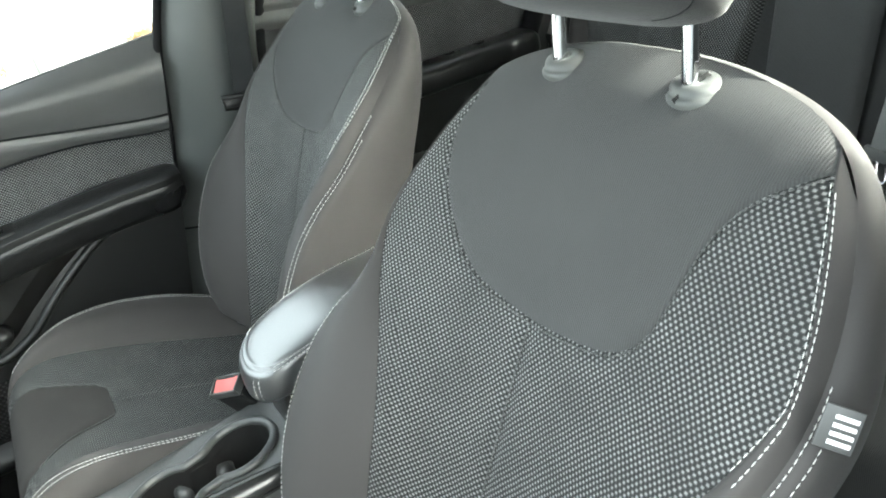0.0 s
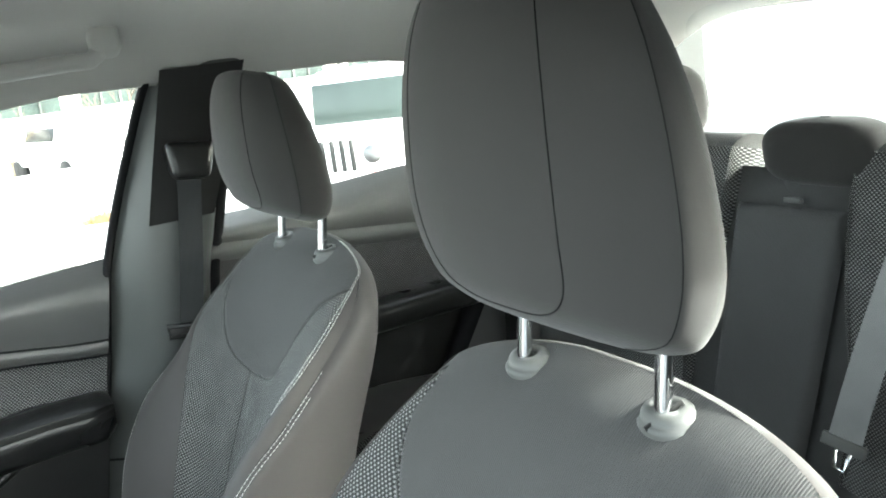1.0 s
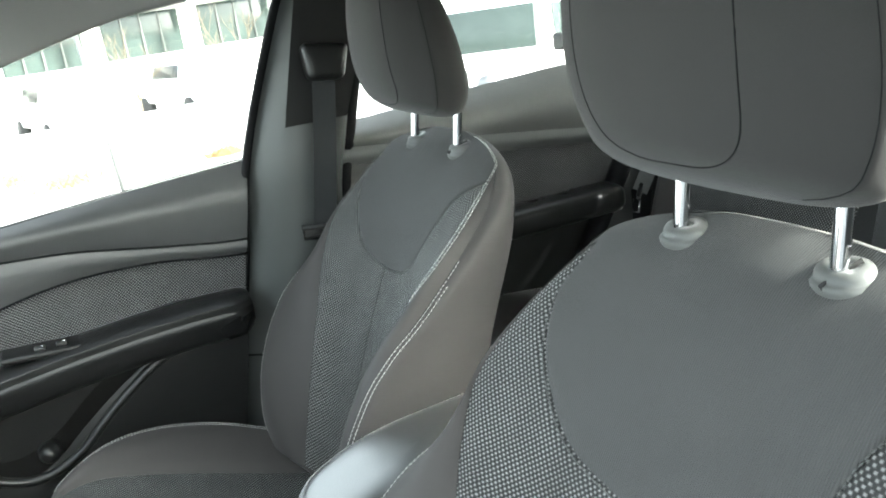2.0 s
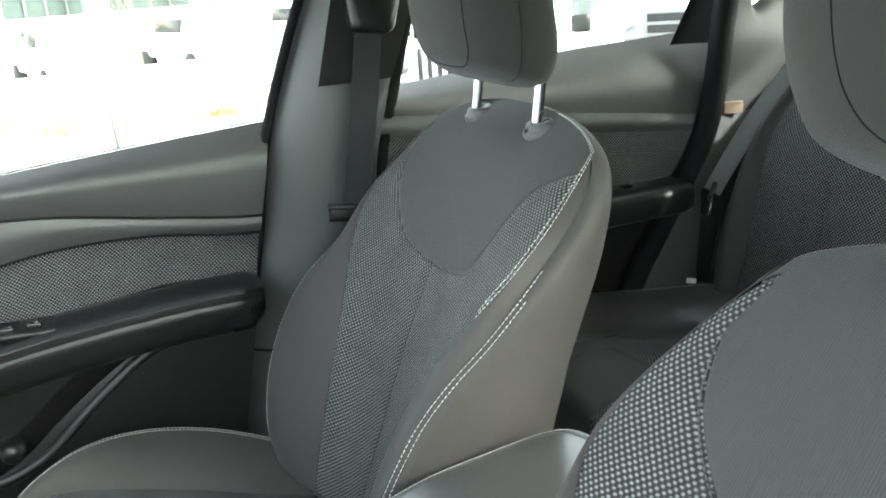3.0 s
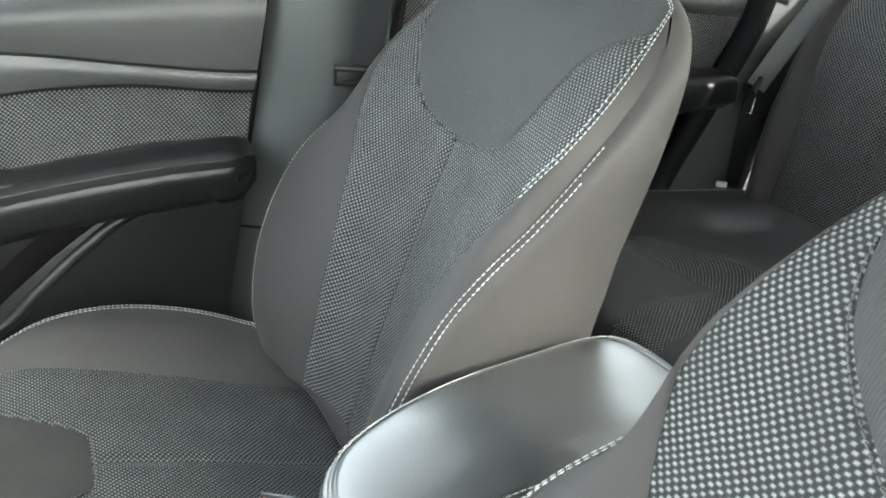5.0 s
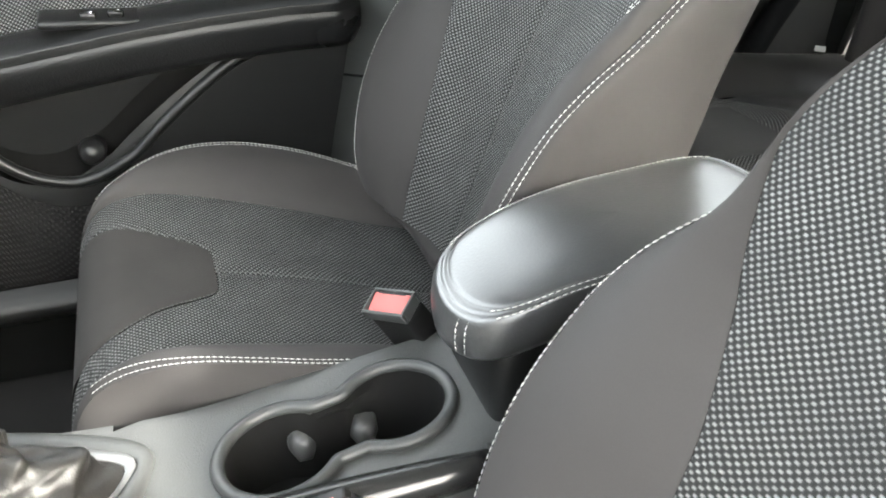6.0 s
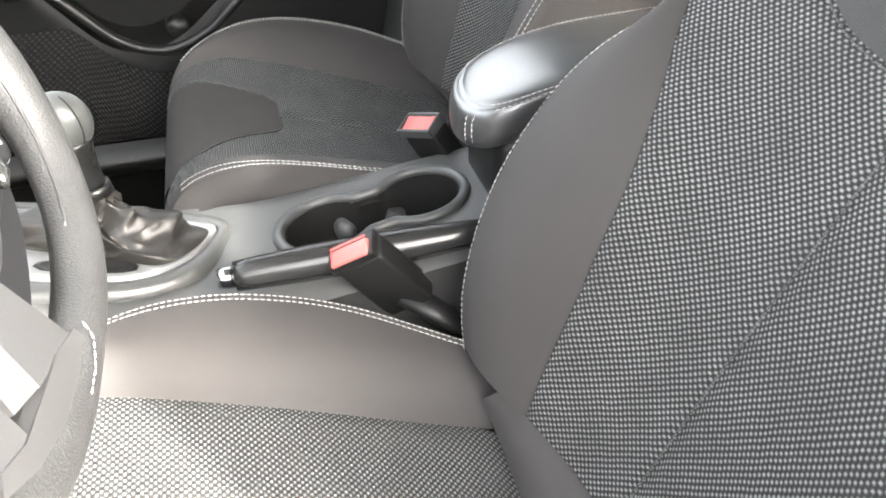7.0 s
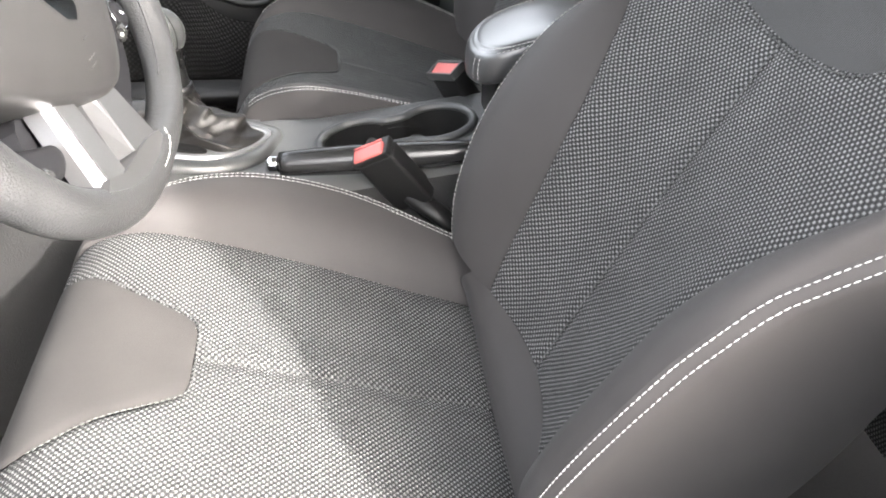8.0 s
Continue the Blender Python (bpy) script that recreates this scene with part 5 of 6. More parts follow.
    tube("column", [P(-.033, 0, .10), P(-.033, 0, .25), P(-.033, 0, .40)], [.05, .06, .075], BLACK, w, sides=20)
    return w


steering_wheel()

# dashboard and windscreen that close the cabin in front
def dashboard():
    d = root("dashboard", "dark moulded dashboard across the front", "dashboard")
    prof = ((.95, .30), (.86, .45), (.80, .60), (.78, .75), (.82, .88), (.90, .94), (1.05, .96), (1.2, .95))
    ys, zs = smooth_curve(range(8), [p[0] for p in prof]), smooth_curve(range(8), [p[1] for p in prof])
    grid("panel", lambda u, v: (-.735 + 1.47 * u, ys(v * 7), zs(v * 7)), 20, 40, PLASTIC, d)
    grid("footwell_wall", lambda u, v: (-.735 + 1.47 * u, 1.02 - .07 * v, .2 + .3 * v), 8, 6, CARPET, d)
    return d


dashboard()
wind = grid("window_1", lambda u, v: ((-.70 + 1.40 * u) * (1 - .1 * v), 1.15 - .68 * v - .05 * (2 * u - 1) ** 2, .95 + .40 * v), 20, 12, GLASS)
tagged(wind, "clear windscreen", kind="structure")
wind.visible_shadow = False
for side in (1, -1):
    tagged(tube("trim_front_pillar", [(side * (.72 - .07 * t), 1.08 - .65 * t, .95 + .37 * t) for t in [i / 12 for i in range(13)]], .032, TRIM_GREY, sides=12), "grey windscreen pillar trim", kind="structure")
# sill on the open driver side
tagged(box("trim_sill", (.09, 1.15, .16), pose(-.745, .48, .26), PLASTIC, bevel=.02), "dark plastic door sill", kind="structure")
tagged(box("trim_sill", (.09, 1.15, .16), pose(.785, .48, .24), PLASTIC, bevel=.02), "dark plastic door sill", kind="structure")



# ---- rear seats ----
REAR = root("bench_seat", "dark grey cloth rear seat with dotted panels", "car seat")


def rear_bench():
    b = part_root("bench_cushion", REAR)
    x_out = smooth_curve((-.92, -.826, -.692, -.55, -.36), (.60, .632, .680, .712, .72))
    XC = .33
    y_back = lambda x: -.705 + .13 * min(abs(abs(x) - XC) / .25, 1.2) ** 2.5

    def top(x, y):
        ax = abs(x)
        inside = min(max((x_out(y) - ax) / .13, 0), 1) * min(max((y + .88) / .17, 0), 1) * min(max((ax - .06) / .14, 0), 1)
        inside = inside * inside * (3 - 2 * inside)
        return .600 - .034 * inside + .055 * max(0, y + .72)

    def over(x, t, lift=0.0):
        """t runs from the back (0) over the top to the front edge (1) and down the front (1.3)."""
        y = -.98 + .57 * min(t, 1)
        if t <= 1:
            return Vector((x, y, top(x, y) - .02 * max(0, (t - .88) / .12) ** 2 + lift))
        a = (t - 1) / .3
        return Vector((x, y + .035 * math.sin(a * 1.57) + lift, top(x, y) - .02 - .26 * a))
    ty = lambda y: (y + .98) / .57
    for side in (1, -1):
        flip = side < 0
        grid("bolster", lambda u, v, side=side: over(side * (x_out(-.98 + .57 * min(v * 1.3, 1)) - (x_out(-.98 + .57 * min(v * 1.3, 1)) - .58) * (1 - u)), v * 1.3), 14, 44, REAR_VINYL, b, "smooth dark grey vinyl edge", flip=flip)
        grid("back_edge", lambda u, v, side=side: over(side * (.08 + .50 * u), v * ty(y_back(.08 + .50 * u)), -edge_dip(v, .2, .004, lo=False)), 40, 16, REAR_VINYL, b, "smooth dark grey vinyl edge", flip=flip)

        def zone(u, v, side=side):
            x = .08 + .50 * u
            t0 = ty(y_back(x))
            return over(side * x, t0 + (1.3 - t0) * v, -edge_dip(v, .4, .004, hi=False))
        grid("cloth_panel", zone, 50, 44, MESH, b, "dotted cloth panel", uv=lambda u, v, side=side: (side * .5 * u, .45 * v), flip=flip)
        for way in (1, -1):
            def patch(u, v, side=side, way=way):
                t = ty(-.578 + .02 * u) + (1.3 - ty(-.578 + .02 * u)) * v
                near = .028 + .03 * v
                dx = near + (.215 - .02 * v - near) * u
                e = min(min(u, 1 - u) * .19, v * .30) / .012
                return over(side * (XC + way * dx), t, .0045 * (1 - (1 - min(e, 1)) ** 2) ** .5 - .001)
            grid("plain_insert", patch, 22, 34, CLOTH, b, "plain dark grey padded insert", flip=(side * way) < 0)
        stitches("stitching", [[Vector((side * (x_out(y) - .004), y, top(side * x_out(y), y) + .0025)) for y in [-.83 + .30 * i / 40 for i in range(41)]]], b, radius=.0005)
        grid("side_face", lambda u, v, side=side: (side * x_out(-.98 + .57 * u), -.98 + .57 * u, top(x_out(-.98 + .57 * u), -.98 + .57 * u) - .06 * v), 20, 3, REAR_VINYL, b, flip=side > 0)
    grid("middle_seat", lambda u, v: over(-.082 + .164 * u, v * 1.3, .012 * math.sin(math.pi * u)), 12, 40, CLOTH, b, "plain grey cloth middle seat")
    return b


rear_bench()


def rear_back(x0, x1, tilt, kind):
    """One section of the rear backrest, from the bench to the shelf."""
    r = part_root("backrest", REAR)
    w = x1 - x0

    def P(x, s, n):
        a = radians(tilt)
        return Vector((x, -.865 - s * math.sin(a) + n * math.cos(a), .585 + s * math.cos(a) + n * math.sin(a)))
    H = .49 if kind == "side" else .40
    if kind == "middle":
        def f(u, v):
            e = min(min(u, 1 - u) * w / .02, min(v, 1 - v) * H / .02, 1)
            return P(x0 + .01 + (w - .02) * u + .012 * (v - .5) * (u - .5) * 2, H * v, .03 + .016 * (1 - (1 - e) ** 2) ** .5)
        grid("pad", f, 30, 40, CLOTH, r, "plain dark grey cloth pad")
        grid("surround", lambda u, v: P(x0 - .06 + (w + .11) * u, -.12 + (H + .18) * v, .018), 8, 20, CLOTH, r, "plain dark grey cloth surround")
        box("strap_tab", (.03, .012, .008), Matrix.Translation(P((x0 + x1) / 2 - .01, H + .010, .042)) @ pose(0, 0, 0, 10, 0, 0), SATIN_TRIM, r, "grey release tab", bevel=.002)
        return r
    xc = (x0 + x1) / 2
    M = .64

    out_w = smooth_curve((0, .15, .2, .29, .40, .49), (.245, .243, .230, .198, .142, .10))
    inner_w = smooth_curve((0, .16, .30, .42, .49), (.250, .250, .275, .288, .288))
    mesh_w = smooth_curve((0, .15, .29, .40, .49), (.165, .156, .155, .112, .08))

    def surf(a, s):
        k = max(0, abs(a) - M) / (1 - M)
        inner = a * xc < 0                # towards the middle the dotted cloth runs to the edge
        mw, ow = (inner_w(s), inner_w(s) + .007) if inner else (mesh_w(s), out_w(s))
        dx = min(abs(a) / M, 1) * mw + k * (ow - mw)
        bulge = (.004 if inner else .028) * math.sin(math.pi * min(k * 1.15, 1)) * interp(s, (0, .1, .3, .49), (.7, 1, .8, .25)) - .085 * k ** 4
        return P(xc + math.copysign(dx, a), s, .026 + bulge + .010 * math.sin(math.pi * s / H) - .9 * max(0, s - .42) ** 2)

    def cut(a):
        return min(.298 + 2.0 * max(0, abs(a) / M * (.255 if a * xc < 0 else .135) - .03), H)
    for side in (1, -1):
        grid("cloth_panel", lambda u, v, side=side: surf(side * u * M, v * cut(side * u * M)) - Vector((0, edge_dip(u, .16, .003) + edge_dip(v, .3, .003, lo=False), 0)), 24, 44, MESH, r, "dotted black cloth panel", uv=lambda u, v, side=side: (side * u * (.255 if side * xc < 0 else .157), v * cut(side * u * M)), flip=side < 0)
        grid("bolster", lambda u, v, side=side: surf(side * (M + (1 - M) * u), H * v) - Vector((0, edge_dip(u, .1, .005, hi=False), 0)), 16, 40, MESH if side * xc < 0 else VINYL, r, "dotted black cloth edge" if side * xc < 0 else "smooth dark grey vinyl bolster", uv=lambda u, v, side=side: (side * (.255 + .06 * u), H * v), flip=side < 0)
    grid("plain_insert", lambda u, v: surf((2 * u - 1) * M, cut((2 * u - 1) * M) + (H - cut((2 * u - 1) * M)) * v), 40, 20, CLOTH, r, "plain dark grey cloth insert")
    grid("top_roll", lambda u, v: surf(2 * u - 1, H) + Vector((0, -.09 * v, .014 * math.sin(math.pi * v))), 30, 8, CLOTH, r)
    stitches("seam_thread", [[surf(0, .298 * i / 40) for i in range(41)], [surf((2 * i / 60 - 1) * M, cut((2 * i / 60 - 1) * M)) for i in range(61)]], r, length=.0034, gap=.0022, radius=.0009, material=COLLAR)
    return r


rear_back(.16, .65, 14, "side")
rear_back(-.65, -.16, 14, "side")
rear_back(-.110, .100, 17, "middle")

def rear_headrest(x, y, z, w, h, label):
    r = root("rear_headrest", label, "headrest", "rear headrests")

    def f(u, v):
        a = 2 * math.pi * u
        co, si = math.cos(a), math.sin(a)
        e = 1 - abs(2 * v - 1) ** 3.2
        k = max(e, 0.001) ** .34
        xx = w / 2 * math.copysign(abs(co) ** .5, co) * (k * .92 + .08 * e)
        yy = .055 * math.copysign(abs(si) ** .7, si) * k
        return (x + xx, y + yy + .012 * v, z + h * (v - .5))
    grid("pad", f, 64, 36, HEAD_CLOTH, r, "rounded dark grey pad", closed_u=True, flip=False)
    grid("neck", lambda u, v: (x + (u - .5) * w * .86, y + .035 * math.sin(math.pi * min(u * 1, 1)) ** .3, z - h * .5 - .045 + .06 * v), 20, 4, CLOTH, r)
    for s in (-1, 1):
        tube("post", [(x + s * w * .28, y - .01, z - h * .5 - .08 + .03 * i) for i in range(4)], .006, BLACK, r, "black headrest post", sides=12)
    return r


rear_headrest(-.042, -1.0, 1.058, .200, .106, "dark grey rear middle headrest")
rear_headrest(.36, -1.03, 1.13, .24, .15, "dark grey rear headrest")
rear_headrest(-.38, -1.03, 1.13, .24, .15, "dark grey rear headrest")

shelf = grid("trim_shelf", lambda u, v: (-.68 + 1.36 * u, -1.10 - .54 * v, 1.035 + .03 * v), 24, 12, PLASTIC)
tagged(shelf, "dark parcel shelf behind the rear seats", kind="structure")
grid("trim_shelf_edge", lambda u, v: (-.68 + 1.36 * u, -1.10 + .06 * v, 1.035 - .5 * v), 10, 4, PLASTIC)
tagged(bpy.data.objects["trim_shelf_edge"], "dark panel behind the rear seats", kind="structure")
rw = grid("window_2", lambda u, v: ((-.655 + 1.31 * u) * (1 - .08 * v), -1.66 + .44 * v - .06 * (2 * u - 1) ** 2 * -1, 1.07 + .235 * v), 20, 10, GLASS, flip=True)
tagged(rw, "clear rear window", kind="structure")
rw.visible_shadow = False


def quarter(side):
    """Rear pillar trim with a small corner window cut into it."""
    t = root("trim_rear_pillar", "dark grey moulded rear pillar trim", "pillar trim")
    t["kind"] = "structure"
    hole = rounded_path([(-.945, 1.105, 0), (-.99, 1.125, 0), (-1.03, 1.165, 0), (-1.02, 1.19, 0), (-.985, 1.205, 0), (-.948, 1.205, 0)], n=60)
    k = len(hole)
    hc = sum(hole, Vector()) / k

    def X(y, z):
        return side * (.684 - .06 * max(0, (z - .9) / .4) - .025 * max(0, (-.95 - y) / .6) ** 1.3 - .012 * math.exp(-((z - 1.04) / .05) ** 2))

    def f(u, v):
        p = hole[round(u * k) % k]
        d = Vector((p.x - hc.x, p.y - hc.y))
        a = math.atan2(d.y, d.x)
        d = Vector((math.cos(a), math.sin(a)))
        yh, zl, zh = -.880, .86, 1.33
        yl = -1.63 + .40 * min(max((p.y - 1.07) / .235, 0), 1)
        s = min(((yh if d.x > 0 else yl) - p.x) / d.x if abs(d.x) > 1e-3 else 9, ((zh if d.y > 0 else zl) - p.y) / d.y if abs(d.y) > 1e-3 else 9)
        y, z = p.x + d.x * s * v, p.y + d.y * s * v
        return (X(y, z) + side * .02 * (1 - min(v / .12, 1)) ** 2, y, z)
    grid("panel", f, k, 20, REAR_PILLAR, t, "", closed_u=True, flip=side > 0)
    pane = mesh_object("quarter_pane", [(side * (abs(X(p.x, p.y)) + .03), p.x, p.y) for p in hole], [tuple(range(k))], GLASS, t, smooth=False)
    pane.visible_shadow = False
    def fl(u, v):
        z = .91 - .56 * v
        y0 = interp(z, (.3, .597, .746, .875, .95), (-.60, -.688, -.787, -.842, -.885))
        y1 = interp(z, (.3, .56, .75, .91), (-.80, -.88, -.95, -1.02))
        return (side * (.690 - .012 * math.sin(math.pi * u) ** .6 - .035 * max(0, u - .7)), y0 + (y1 - y0) * u, z)
    grid("lower_trim", fl, 14, 18, PLASTIC, t, "smooth dark lower pillar trim", flip=side > 0)
    if side > 0:
        box("metal_tab", (.004, .036, .022), pose(.672, -.918, .92, 0, 0, -20), surface("tan_label", (0.13, 0.10, 0.07), rough=.4), t, "small tan metal tab", bevel=.001)
    return t


quarter(1)
quarter(-1)
# driver-side rear door, plain
ld = root("door_3", "closed rear driver-side door, dark trim", "car door")
ld["kind"] = "structure"
tube("window_frame", [(-.690 + .012 * (i / 20), -.20 - .75 * i / 20, 1.312 - .03 * (i / 20) ** 2) for i in range(21)], .034, BLACK, ld, "black window frame", sides=12)
grid("inner_panel", lambda u, v: (-.715, -.225 - .68 * u, .25 + .79 * v), 10, 10, PLASTIC, ld)
grid("front_upright", lambda u, v: (-.70 + .03 * v, -.22 - .10 * u - .05 * v, 1.02 + .30 * v), 6, 8, BLACK, ld, "black window upright")
grid("outer_skin", lambda u, v: (-.80, -.225 - .68 * u, .25 + .79 * v), 10, 10, skin, ld)
lp = grid("window_pane", lambda u, v: (-.752 + .085 * v, -.24 - .62 * u - .05 * v, 1.03 + .26 * v), 10, 6, GLASS, ld)
lp.visible_shadow = False


def rear_belt():
    b = root("seat_belt", "dark grey rear seat belt across the backrest edge", "seat belt", "seat belts")
    a, c = Vector((.497, -.968, 1.078)), Vector((.655, -.858, .772))
    strap("webbing", [a.lerp(c, i / 14) + Vector((0, .018 * math.sin(math.pi * i / 14), 0)) for i in range(15)], .033, lambda t: (.60, .62, .50), LIT_BELT, b)
    box("latch_plate", (.05, .008, .03), Matrix.Translation(c) @ pose(0, 0, 0, 20, 24, -35), BLACK, b, "black latch plate", bevel=.003)
    tube("latch_tongue", [c + Vector((-.014, .012, -.012)), c + Vector((-.018, .02, -.038)), c + Vector((.004, .02, -.042)), c + Vector((.008, .012, -.014))], .0028, CHROME, b, "steel tongue", sides=8)
    strap("lower_webbing", [c.lerp(Vector((.668, -.83, .59)), i / 8) + Vector((.012, -.012, 0)) for i in range(9)], .046, lambda t: (.55, .75, .1), BELT, b)
    box("belt_eye", (.07, .05, .014), pose(.490, -1.0, 1.083, 24, 0, -20), BLACK, b, "black belt exit on the shelf", bevel=.005)
    return b


rear_belt()


def centre_belt():
    b = root("seat_belt", "dark grey rear belt hanging with its chrome latch", "seat belt", "seat belts")
    a, c = Vector((-.252, -.915, 1.045)), Vector((-.188, -.805, .690))
    strap("webbing", [a.lerp(c, i / 14) + Vector((0, .012 * math.sin(math.pi * i / 14), 0)) for i in range(15)], .046, lambda t: (.95, .3, .0), LIT_BELT, b)
    box("latch_plate", (.062, .01, .018), Matrix.Translation(c) @ pose(0, 0, 0, 10, -14, 12), COLLAR, b, "grey latch plate", bevel=.003)
    tube("latch_tongue", [c + Vector((-.012, .004, -.008)), c + Vector((-.008, .01, -.036)), c + Vector((.010, .01, -.032)), c + Vector((.008, .004, -.004))], .0035, CHROME, b, "chrome tongue", sides=8)
    return b


centre_belt()
for x, y, z in ((.647, -.806, .612), (.593, -.846, .622)):
    k = root("anchor_label", "small white printed tag at the bench corner", "tag", "tags")
    box("tag", (.018, .003, .010), pose(x, y, z - .004, 30, 0, 40), WHITE, k, bevel=.001)



# ---- outside ----
WHITE_PAINT = surface("white_car_paint", (0.8, 0.8, 0.79), rough=0.3, grain_depth=0.0, vary=0.04)
HAZY_GLASS = surface("hazy_car_glass", (0.030, 0.040, 0.037), rough=0.1, grain_depth=0.0, specular=0.3)
DARK_GLASS = surface("dark_car_glass", (0.016, 0.018, 0.019), rough=0.2, grain_depth=0.0, specular=0.15)
TYRE = surface("tyre_rubber", (0.02, 0.02, 0.02), rough=0.8)


def parked(name, label, place, turn, size, nose, grille, slots, category):
    """A parked vehicle that faces its own -y: body, cab, glass, grille, lamps, wheels."""
    L, Wd, Hh = size
    v = root(name, label, category, "parked vehicles")
    m = Matrix.Translation(place) @ pose(0, 0, 0, 0, 0, turn)
    box("body", (Wd, L, nose - .45), m @ pose(0, L / 2, .45 + (nose - .45) / 2), WHITE_PAINT, v, bevel=.09, segments=4)
    cab_l = L * .52
    box("cab", (Wd * .92, cab_l, Hh - nose + .1), m @ pose(0, L * .30 + cab_l / 2, nose - .05 + (Hh - nose + .1) / 2), WHITE_PAINT, v, bevel=.10, taper=.9, segments=4)
    box("windscreen", (Wd * .80, .04, (Hh - nose) * .72), m @ pose(0, L * .30 + .03, nose + (Hh - nose) * .5, -8, 0, 0), HAZY_GLASS, v, "dark windscreen", bevel=.01)
    for s in (-1, 1):
        box("side_window", (.03, cab_l * .6, (Hh - nose) * .6), m @ pose(s * Wd * .445, L * .30 + cab_l / 2, nose + (Hh - nose) * .5), HAZY_GLASS, v, bevel=.01)
        box("mirror", (.22, .10, .20), m @ pose(s * (Wd / 2 + .12), L * .31, nose + .12), BLACK, v, "black door mirror", bevel=.04)
        for yy in (L * .18, L * .80):
            wh = tube("tyre", [m @ Vector((s * (Wd / 2 - .12), yy, .38)), m @ Vector((s * (Wd / 2 + .06), yy, .38))], .38, TYRE, v, sides=28)
            tube("wheel_rim", [m @ Vector((s * (Wd / 2 + .02), yy, .38)), m @ Vector((s * (Wd / 2 + .075), yy, .38))], .24, SATIN, wh, sides=20)
        box("fender", (.24, .85, .10), m @ pose(s * (Wd / 2 + .02), L * .17, .86), BLACK if slots == "upright" else WHITE_PAINT, v, bevel=.03)
        tube("headlamp", [m @ Vector((s * Wd * .33, -.03, grille)), m @ Vector((s * Wd * .33, .05, grille))], .10, SATIN, v, "round headlamp", sides=20)
        tube("marker_lamp", [m @ Vector((s * Wd * .33, -.03, grille - .24)), m @ Vector((s * Wd * .33, .05, grille - .24))], .05, RED, v, "small red marker lamp", sides=16)
    gw = Wd * .46
    if slots == "upright":
        for i in range(7):
            box("grille_slot", (.048, .05, .34), m @ pose(-gw / 2 + gw * (i + .5) / 7, -.005, grille), BLACK, v, bevel=.015)
    else:
        box("grille_frame", (gw * 1.25, .05, .44), m @ pose(0, -.01, grille), SATIN, v, bevel=.03)
        for i in range(4):
            box("grille_slot", (gw * 1.15, .06, .075), m @ pose(0, -.02, grille - .16 + .107 * i), BLACK, v, bevel=.01)
        box("badge", (.34, .05, .11), m @ pose(0, -.05, grille - .02), RED, v, "red badge plate", bevel=.01)
    box("bumper", (Wd * .98, .22, .24), m @ pose(0, -.06, .58), BLACK if slots == "upright" else WHITE_PAINT, v, "front bumper", bevel=.04)
    plate = box("number_plate", (.31, .02, .16), m @ pose(-.25 if slots == "upright" else 0, -.18, .62), surface("plate_blue", (0.06, 0.10, 0.25), rough=.5), v, "blue number plate", bevel=.005)
    box("plate_bar", (.22, .01, .05), m @ pose(-.25 if slots == "upright" else 0, -.192, .62), WHITE, plate, bevel=0)
    return v


parked("off_road_car", "white boxy off-road car with upright grille slots", (7.8, -3.45, ground_z(7.8)), -140, (4.2, 1.75, 1.8), 1.12, .98, "upright", "car")
parked("pickup_truck", "white pickup truck with barred chrome grille", (6.2, -5.40, ground_z(6.2)), -136, (5.4, 2.0, 1.98), 1.42, 1.16, "bars", "pickup truck")


def far_car(x, y, turn, col):
    v = root("parked_car", "pale sedan parked in a row", "car", "far parked cars")
    m = Matrix.Translation((x, y, ground_z(x))) @ pose(0, 0, 0, 0, 0, turn)
    prof = [(-2.1, .5), (-2.1, .85), (-1.0, .98), (-.4, 1.42), (.9, 1.42), (1.6, 1.02), (2.15, .98), (2.15, .5)]
    me_v = []
    for k, s in ((-.82, 1), (.82, 1)):
        me_v += [m @ Vector((k * (.85 if z > 1.1 else 1), yy, z)) for yy, z in prof]
    n = len(prof)
    mesh_object("body", me_v, [tuple(range(n))[::-1], tuple(range(n, 2 * n))] + [(i, (i + 1) % n, n + (i + 1) % n, n + i) for i in range(n)], col, v, smooth=False)
    for s in (-1, 1):
        box("side_window", (.02, 1.5, .30), m @ pose(s * .765, .2, 1.2, 0, s * -16, 0), DARK_GLASS, v, bevel=.005)
        for yy in (-1.3, 1.35):
            tube("tyre", [m @ Vector((s * .68, yy, .32)), m @ Vector((s * .86, yy, .32))], .32, TYRE, v, sides=18)
    box("windscreen", (1.3, .02, .55), m @ pose(0, -.72, 1.2, -55 + 0, 0, 0), DARK_GLASS, v, bevel=.005)
    return v


for i in range(7):
    far_car(20 + .5 * i, 3.0 - 2.9 * i, 100 + 3 * i, WHITE_PAINT)


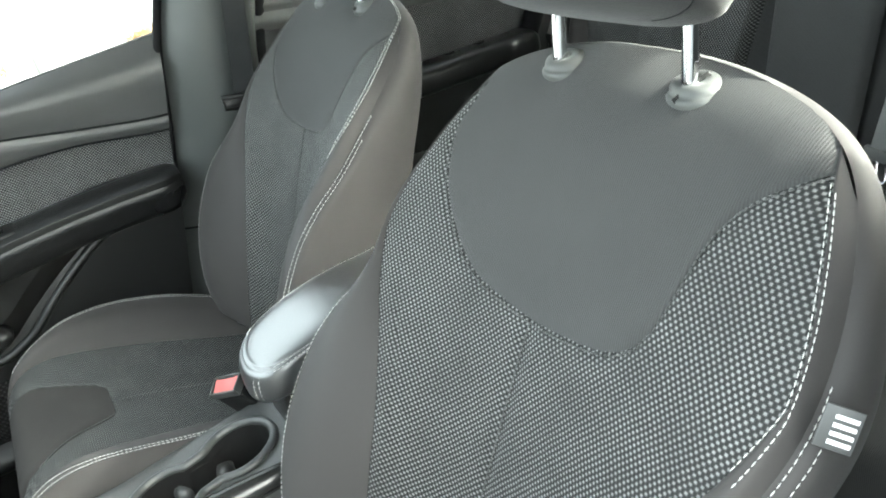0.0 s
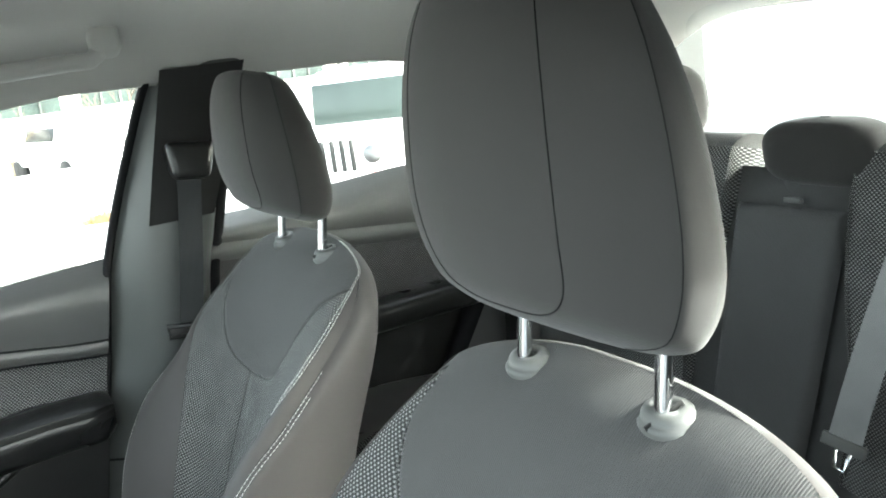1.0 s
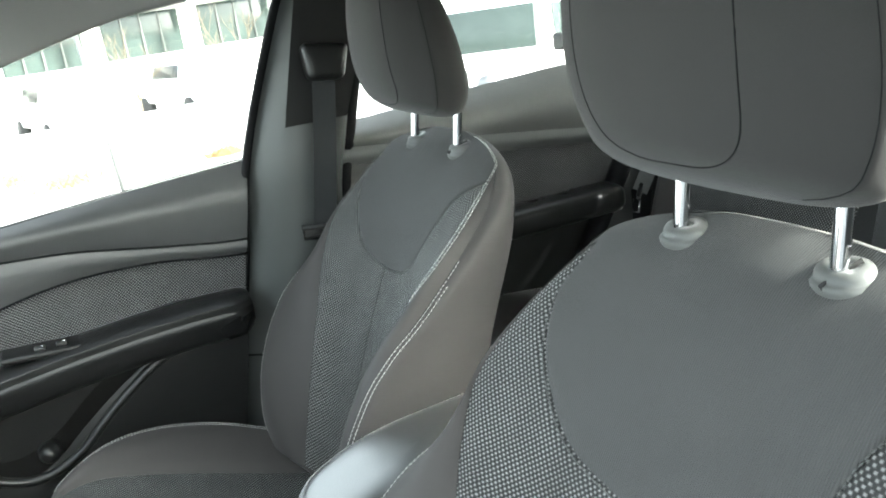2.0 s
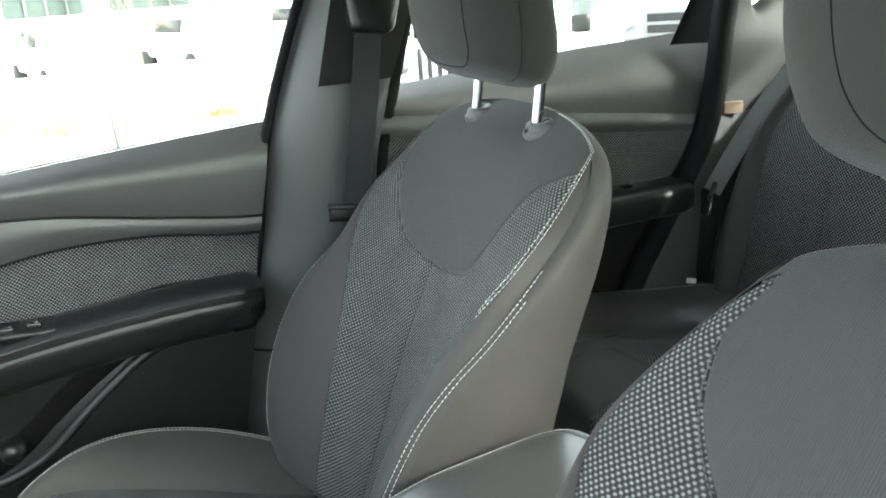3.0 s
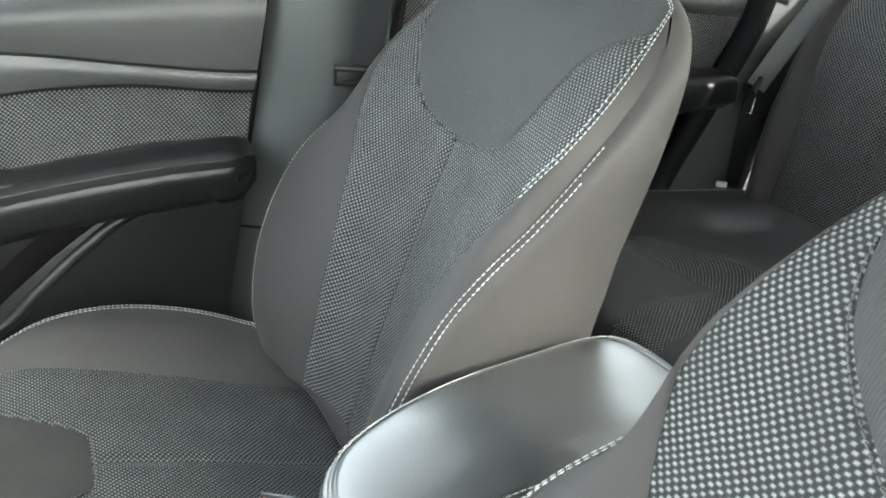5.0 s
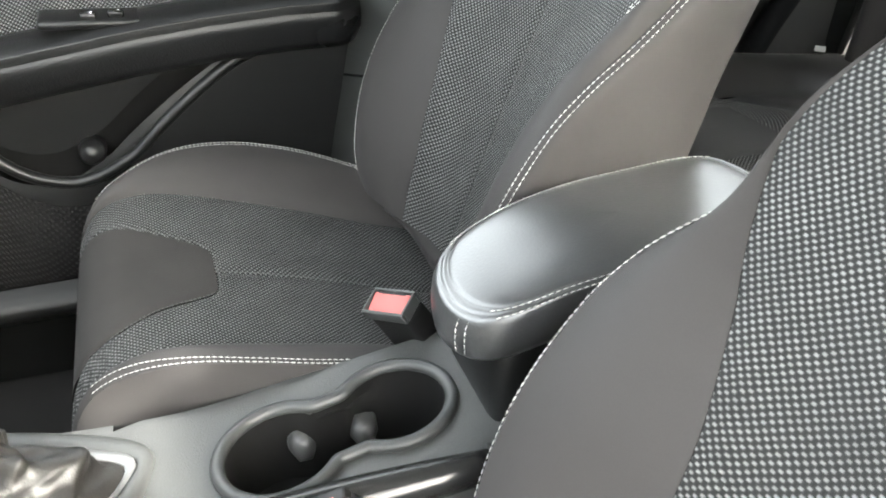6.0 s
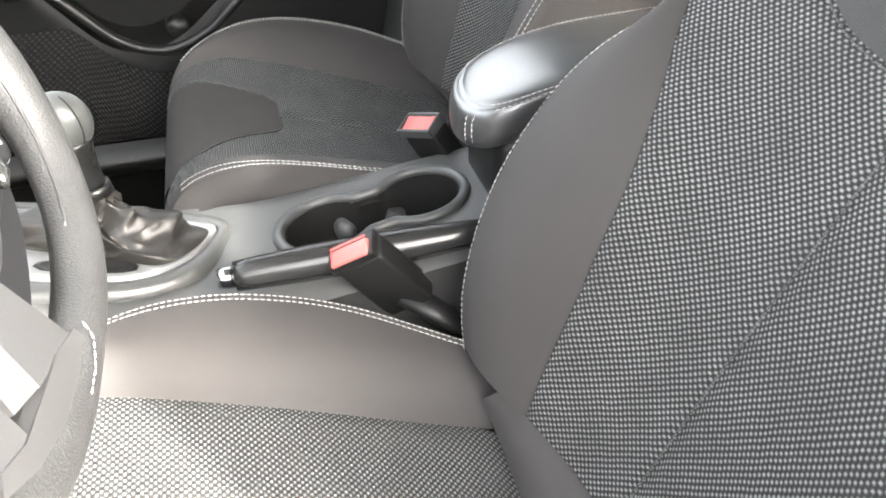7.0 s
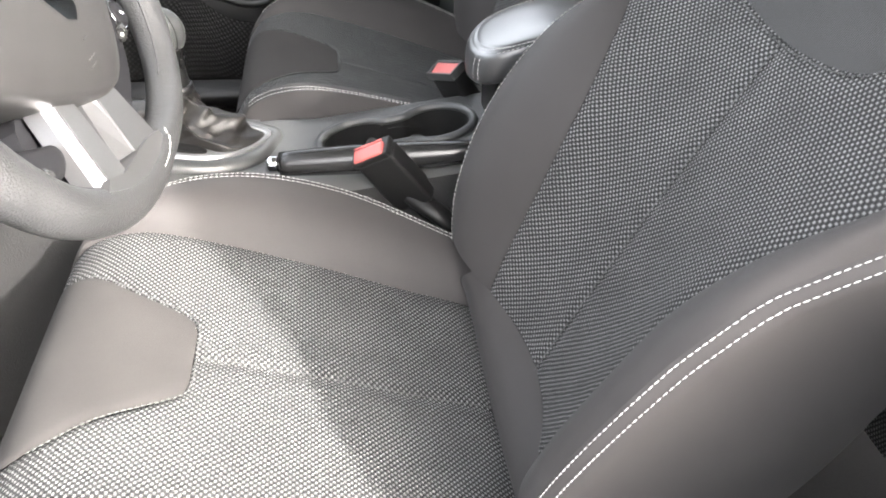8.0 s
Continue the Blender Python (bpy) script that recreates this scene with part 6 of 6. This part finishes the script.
def building():
    b = root("showroom_building", "long pale low building with hazy window bands", "building")
    wall = surface("pale_render", (0.55, 0.545, 0.52), rough=.9, grain=8, stain=.5)
    frame_paint = surface("grey_frame_paint", (0.06, 0.066, 0.062), rough=.6, grain=20, stain=1)
    box("wall", (6, 50, 6.0), pose(36, -8, 2.2), wall, b, bevel=.05)
    box("roof", (7, 51, .4), pose(36, -8, 5.4), TRIM_GREY, b, bevel=.05)
    box("canopy", (1.6, 48, .22), pose(32.4, -8, 2.55), frame_paint, b, "grey canopy over the windows", bevel=.03)
    for i in range(14):
        y = 14 - 3.4 * i
        w = box("window", (.12, 2.7, 1.5), pose(32.98, y, 1.45), HAZY_GLASS, b, "hazy showroom window", bevel=.02)
        for k in (-.66, .0, .66):
            box("mullion", (.16, .07, 1.5), pose(32.93, y + k, 1.45), frame_paint, w, bevel=.01)
        box("sill", (.22, 2.8, .10), pose(32.92, y, .66), wall, w, bevel=.02)
        box("column", (.28, .28, 3.0), pose(31.75, y + 1.7, .95), wall, b, "pale canopy column", bevel=.02)
    return b


building()


def bare_shrub(x, y, h, seed):
    rng = random.Random(seed)
    t = root("shrub", "bare dry shrub on the verge", "shrub", "shrubs")
    verts, faces = [], []

    def limb(p, d, l, r, depth):
        q = p + d * l
        s = d.cross(Vector((.3, .5, .8))).normalized()
        w = d.cross(s)
        k = len(verts)
        for c, rr in ((p, r), (q, r * .6)):
            for a in range(5):
                verts.append(c + (s * math.cos(a * 1.257) + w * math.sin(a * 1.257)) * rr)
        for a in range(5):
            faces.append((k + a, k + (a + 1) % 5, k + 5 + (a + 1) % 5, k + 5 + a))
        if depth:
            for _ in range(3):
                nd = (d + Vector((rng.uniform(-.7, .7), rng.uniform(-.7, .7), rng.uniform(-.1, .5)))).normalized()
                limb(q, nd, l * rng.uniform(.6, .85), r * .6, depth - 1)
    limb(Vector((x, y, ground_z(x))), Vector((0, 0, 1)), h * .3, .03, 4)
    mesh_object("twigs", verts, faces, surface("dry_wood", (0.07, 0.052, 0.032), rough=.9), t)
    return t


for i, (x, y) in enumerate(((17, 1.5), (17.5, -1.2), (18, -3.4), (16.5, 3.2), (19, -6))):
    bare_shrub(x, y, 2.0 + .3 * (i % 3), i)
pole = root("sign_pole", "thin grey sign pole standing on the lot", "pole")
tube("pole", [(11.5, -.25, ground_z(11.5)), (11.5, -.2, .5), (11.5, -.15, 1.5)], .03, TRIM_GREY, pole, sides=10)
DRY = surface("dry_grass", (0.16, 0.10, 0.045), rough=.95, grain=20, stain=3, vary=.5)


def grass_patch(x, y, r, seed):
    rng = random.Random(seed)
    verts, faces = [], []
    for _ in range(260):
        a, d = rng.uniform(0, 6.28), r * rng.random() ** .5 * rng.uniform(.3, 1)
        p = Vector((x + d * math.cos(a), y + 1.6 * d * math.sin(a), 0))
        p.z = ground_z(p.x)
        q = p + Vector((rng.uniform(-.09, .09), rng.uniform(-.12, .12), rng.uniform(.05, .16)))
        k = len(verts)
        verts.extend((p + Vector((0, -.02, 0)), p + Vector((0, .02, 0)), p + Vector((.02, 0, 0)), q))
        faces.extend(((k, k + 1, k + 3), (k + 1, k + 2, k + 3), (k + 2, k, k + 3)))
    return tagged(mesh_object("dry_grass", verts, faces, DRY, smooth=False), "tuft of dry brown grass on the lot", "grass", kind="stuff")


for i, (x, y, r) in enumerate(((13.4, -2.9, .5), (14.0, -3.4, .35), (13.2, .4, .4), (13.0, -1.9, .2), (13.6, 1.3, .5))):
    grass_patch(x, y, r, i)
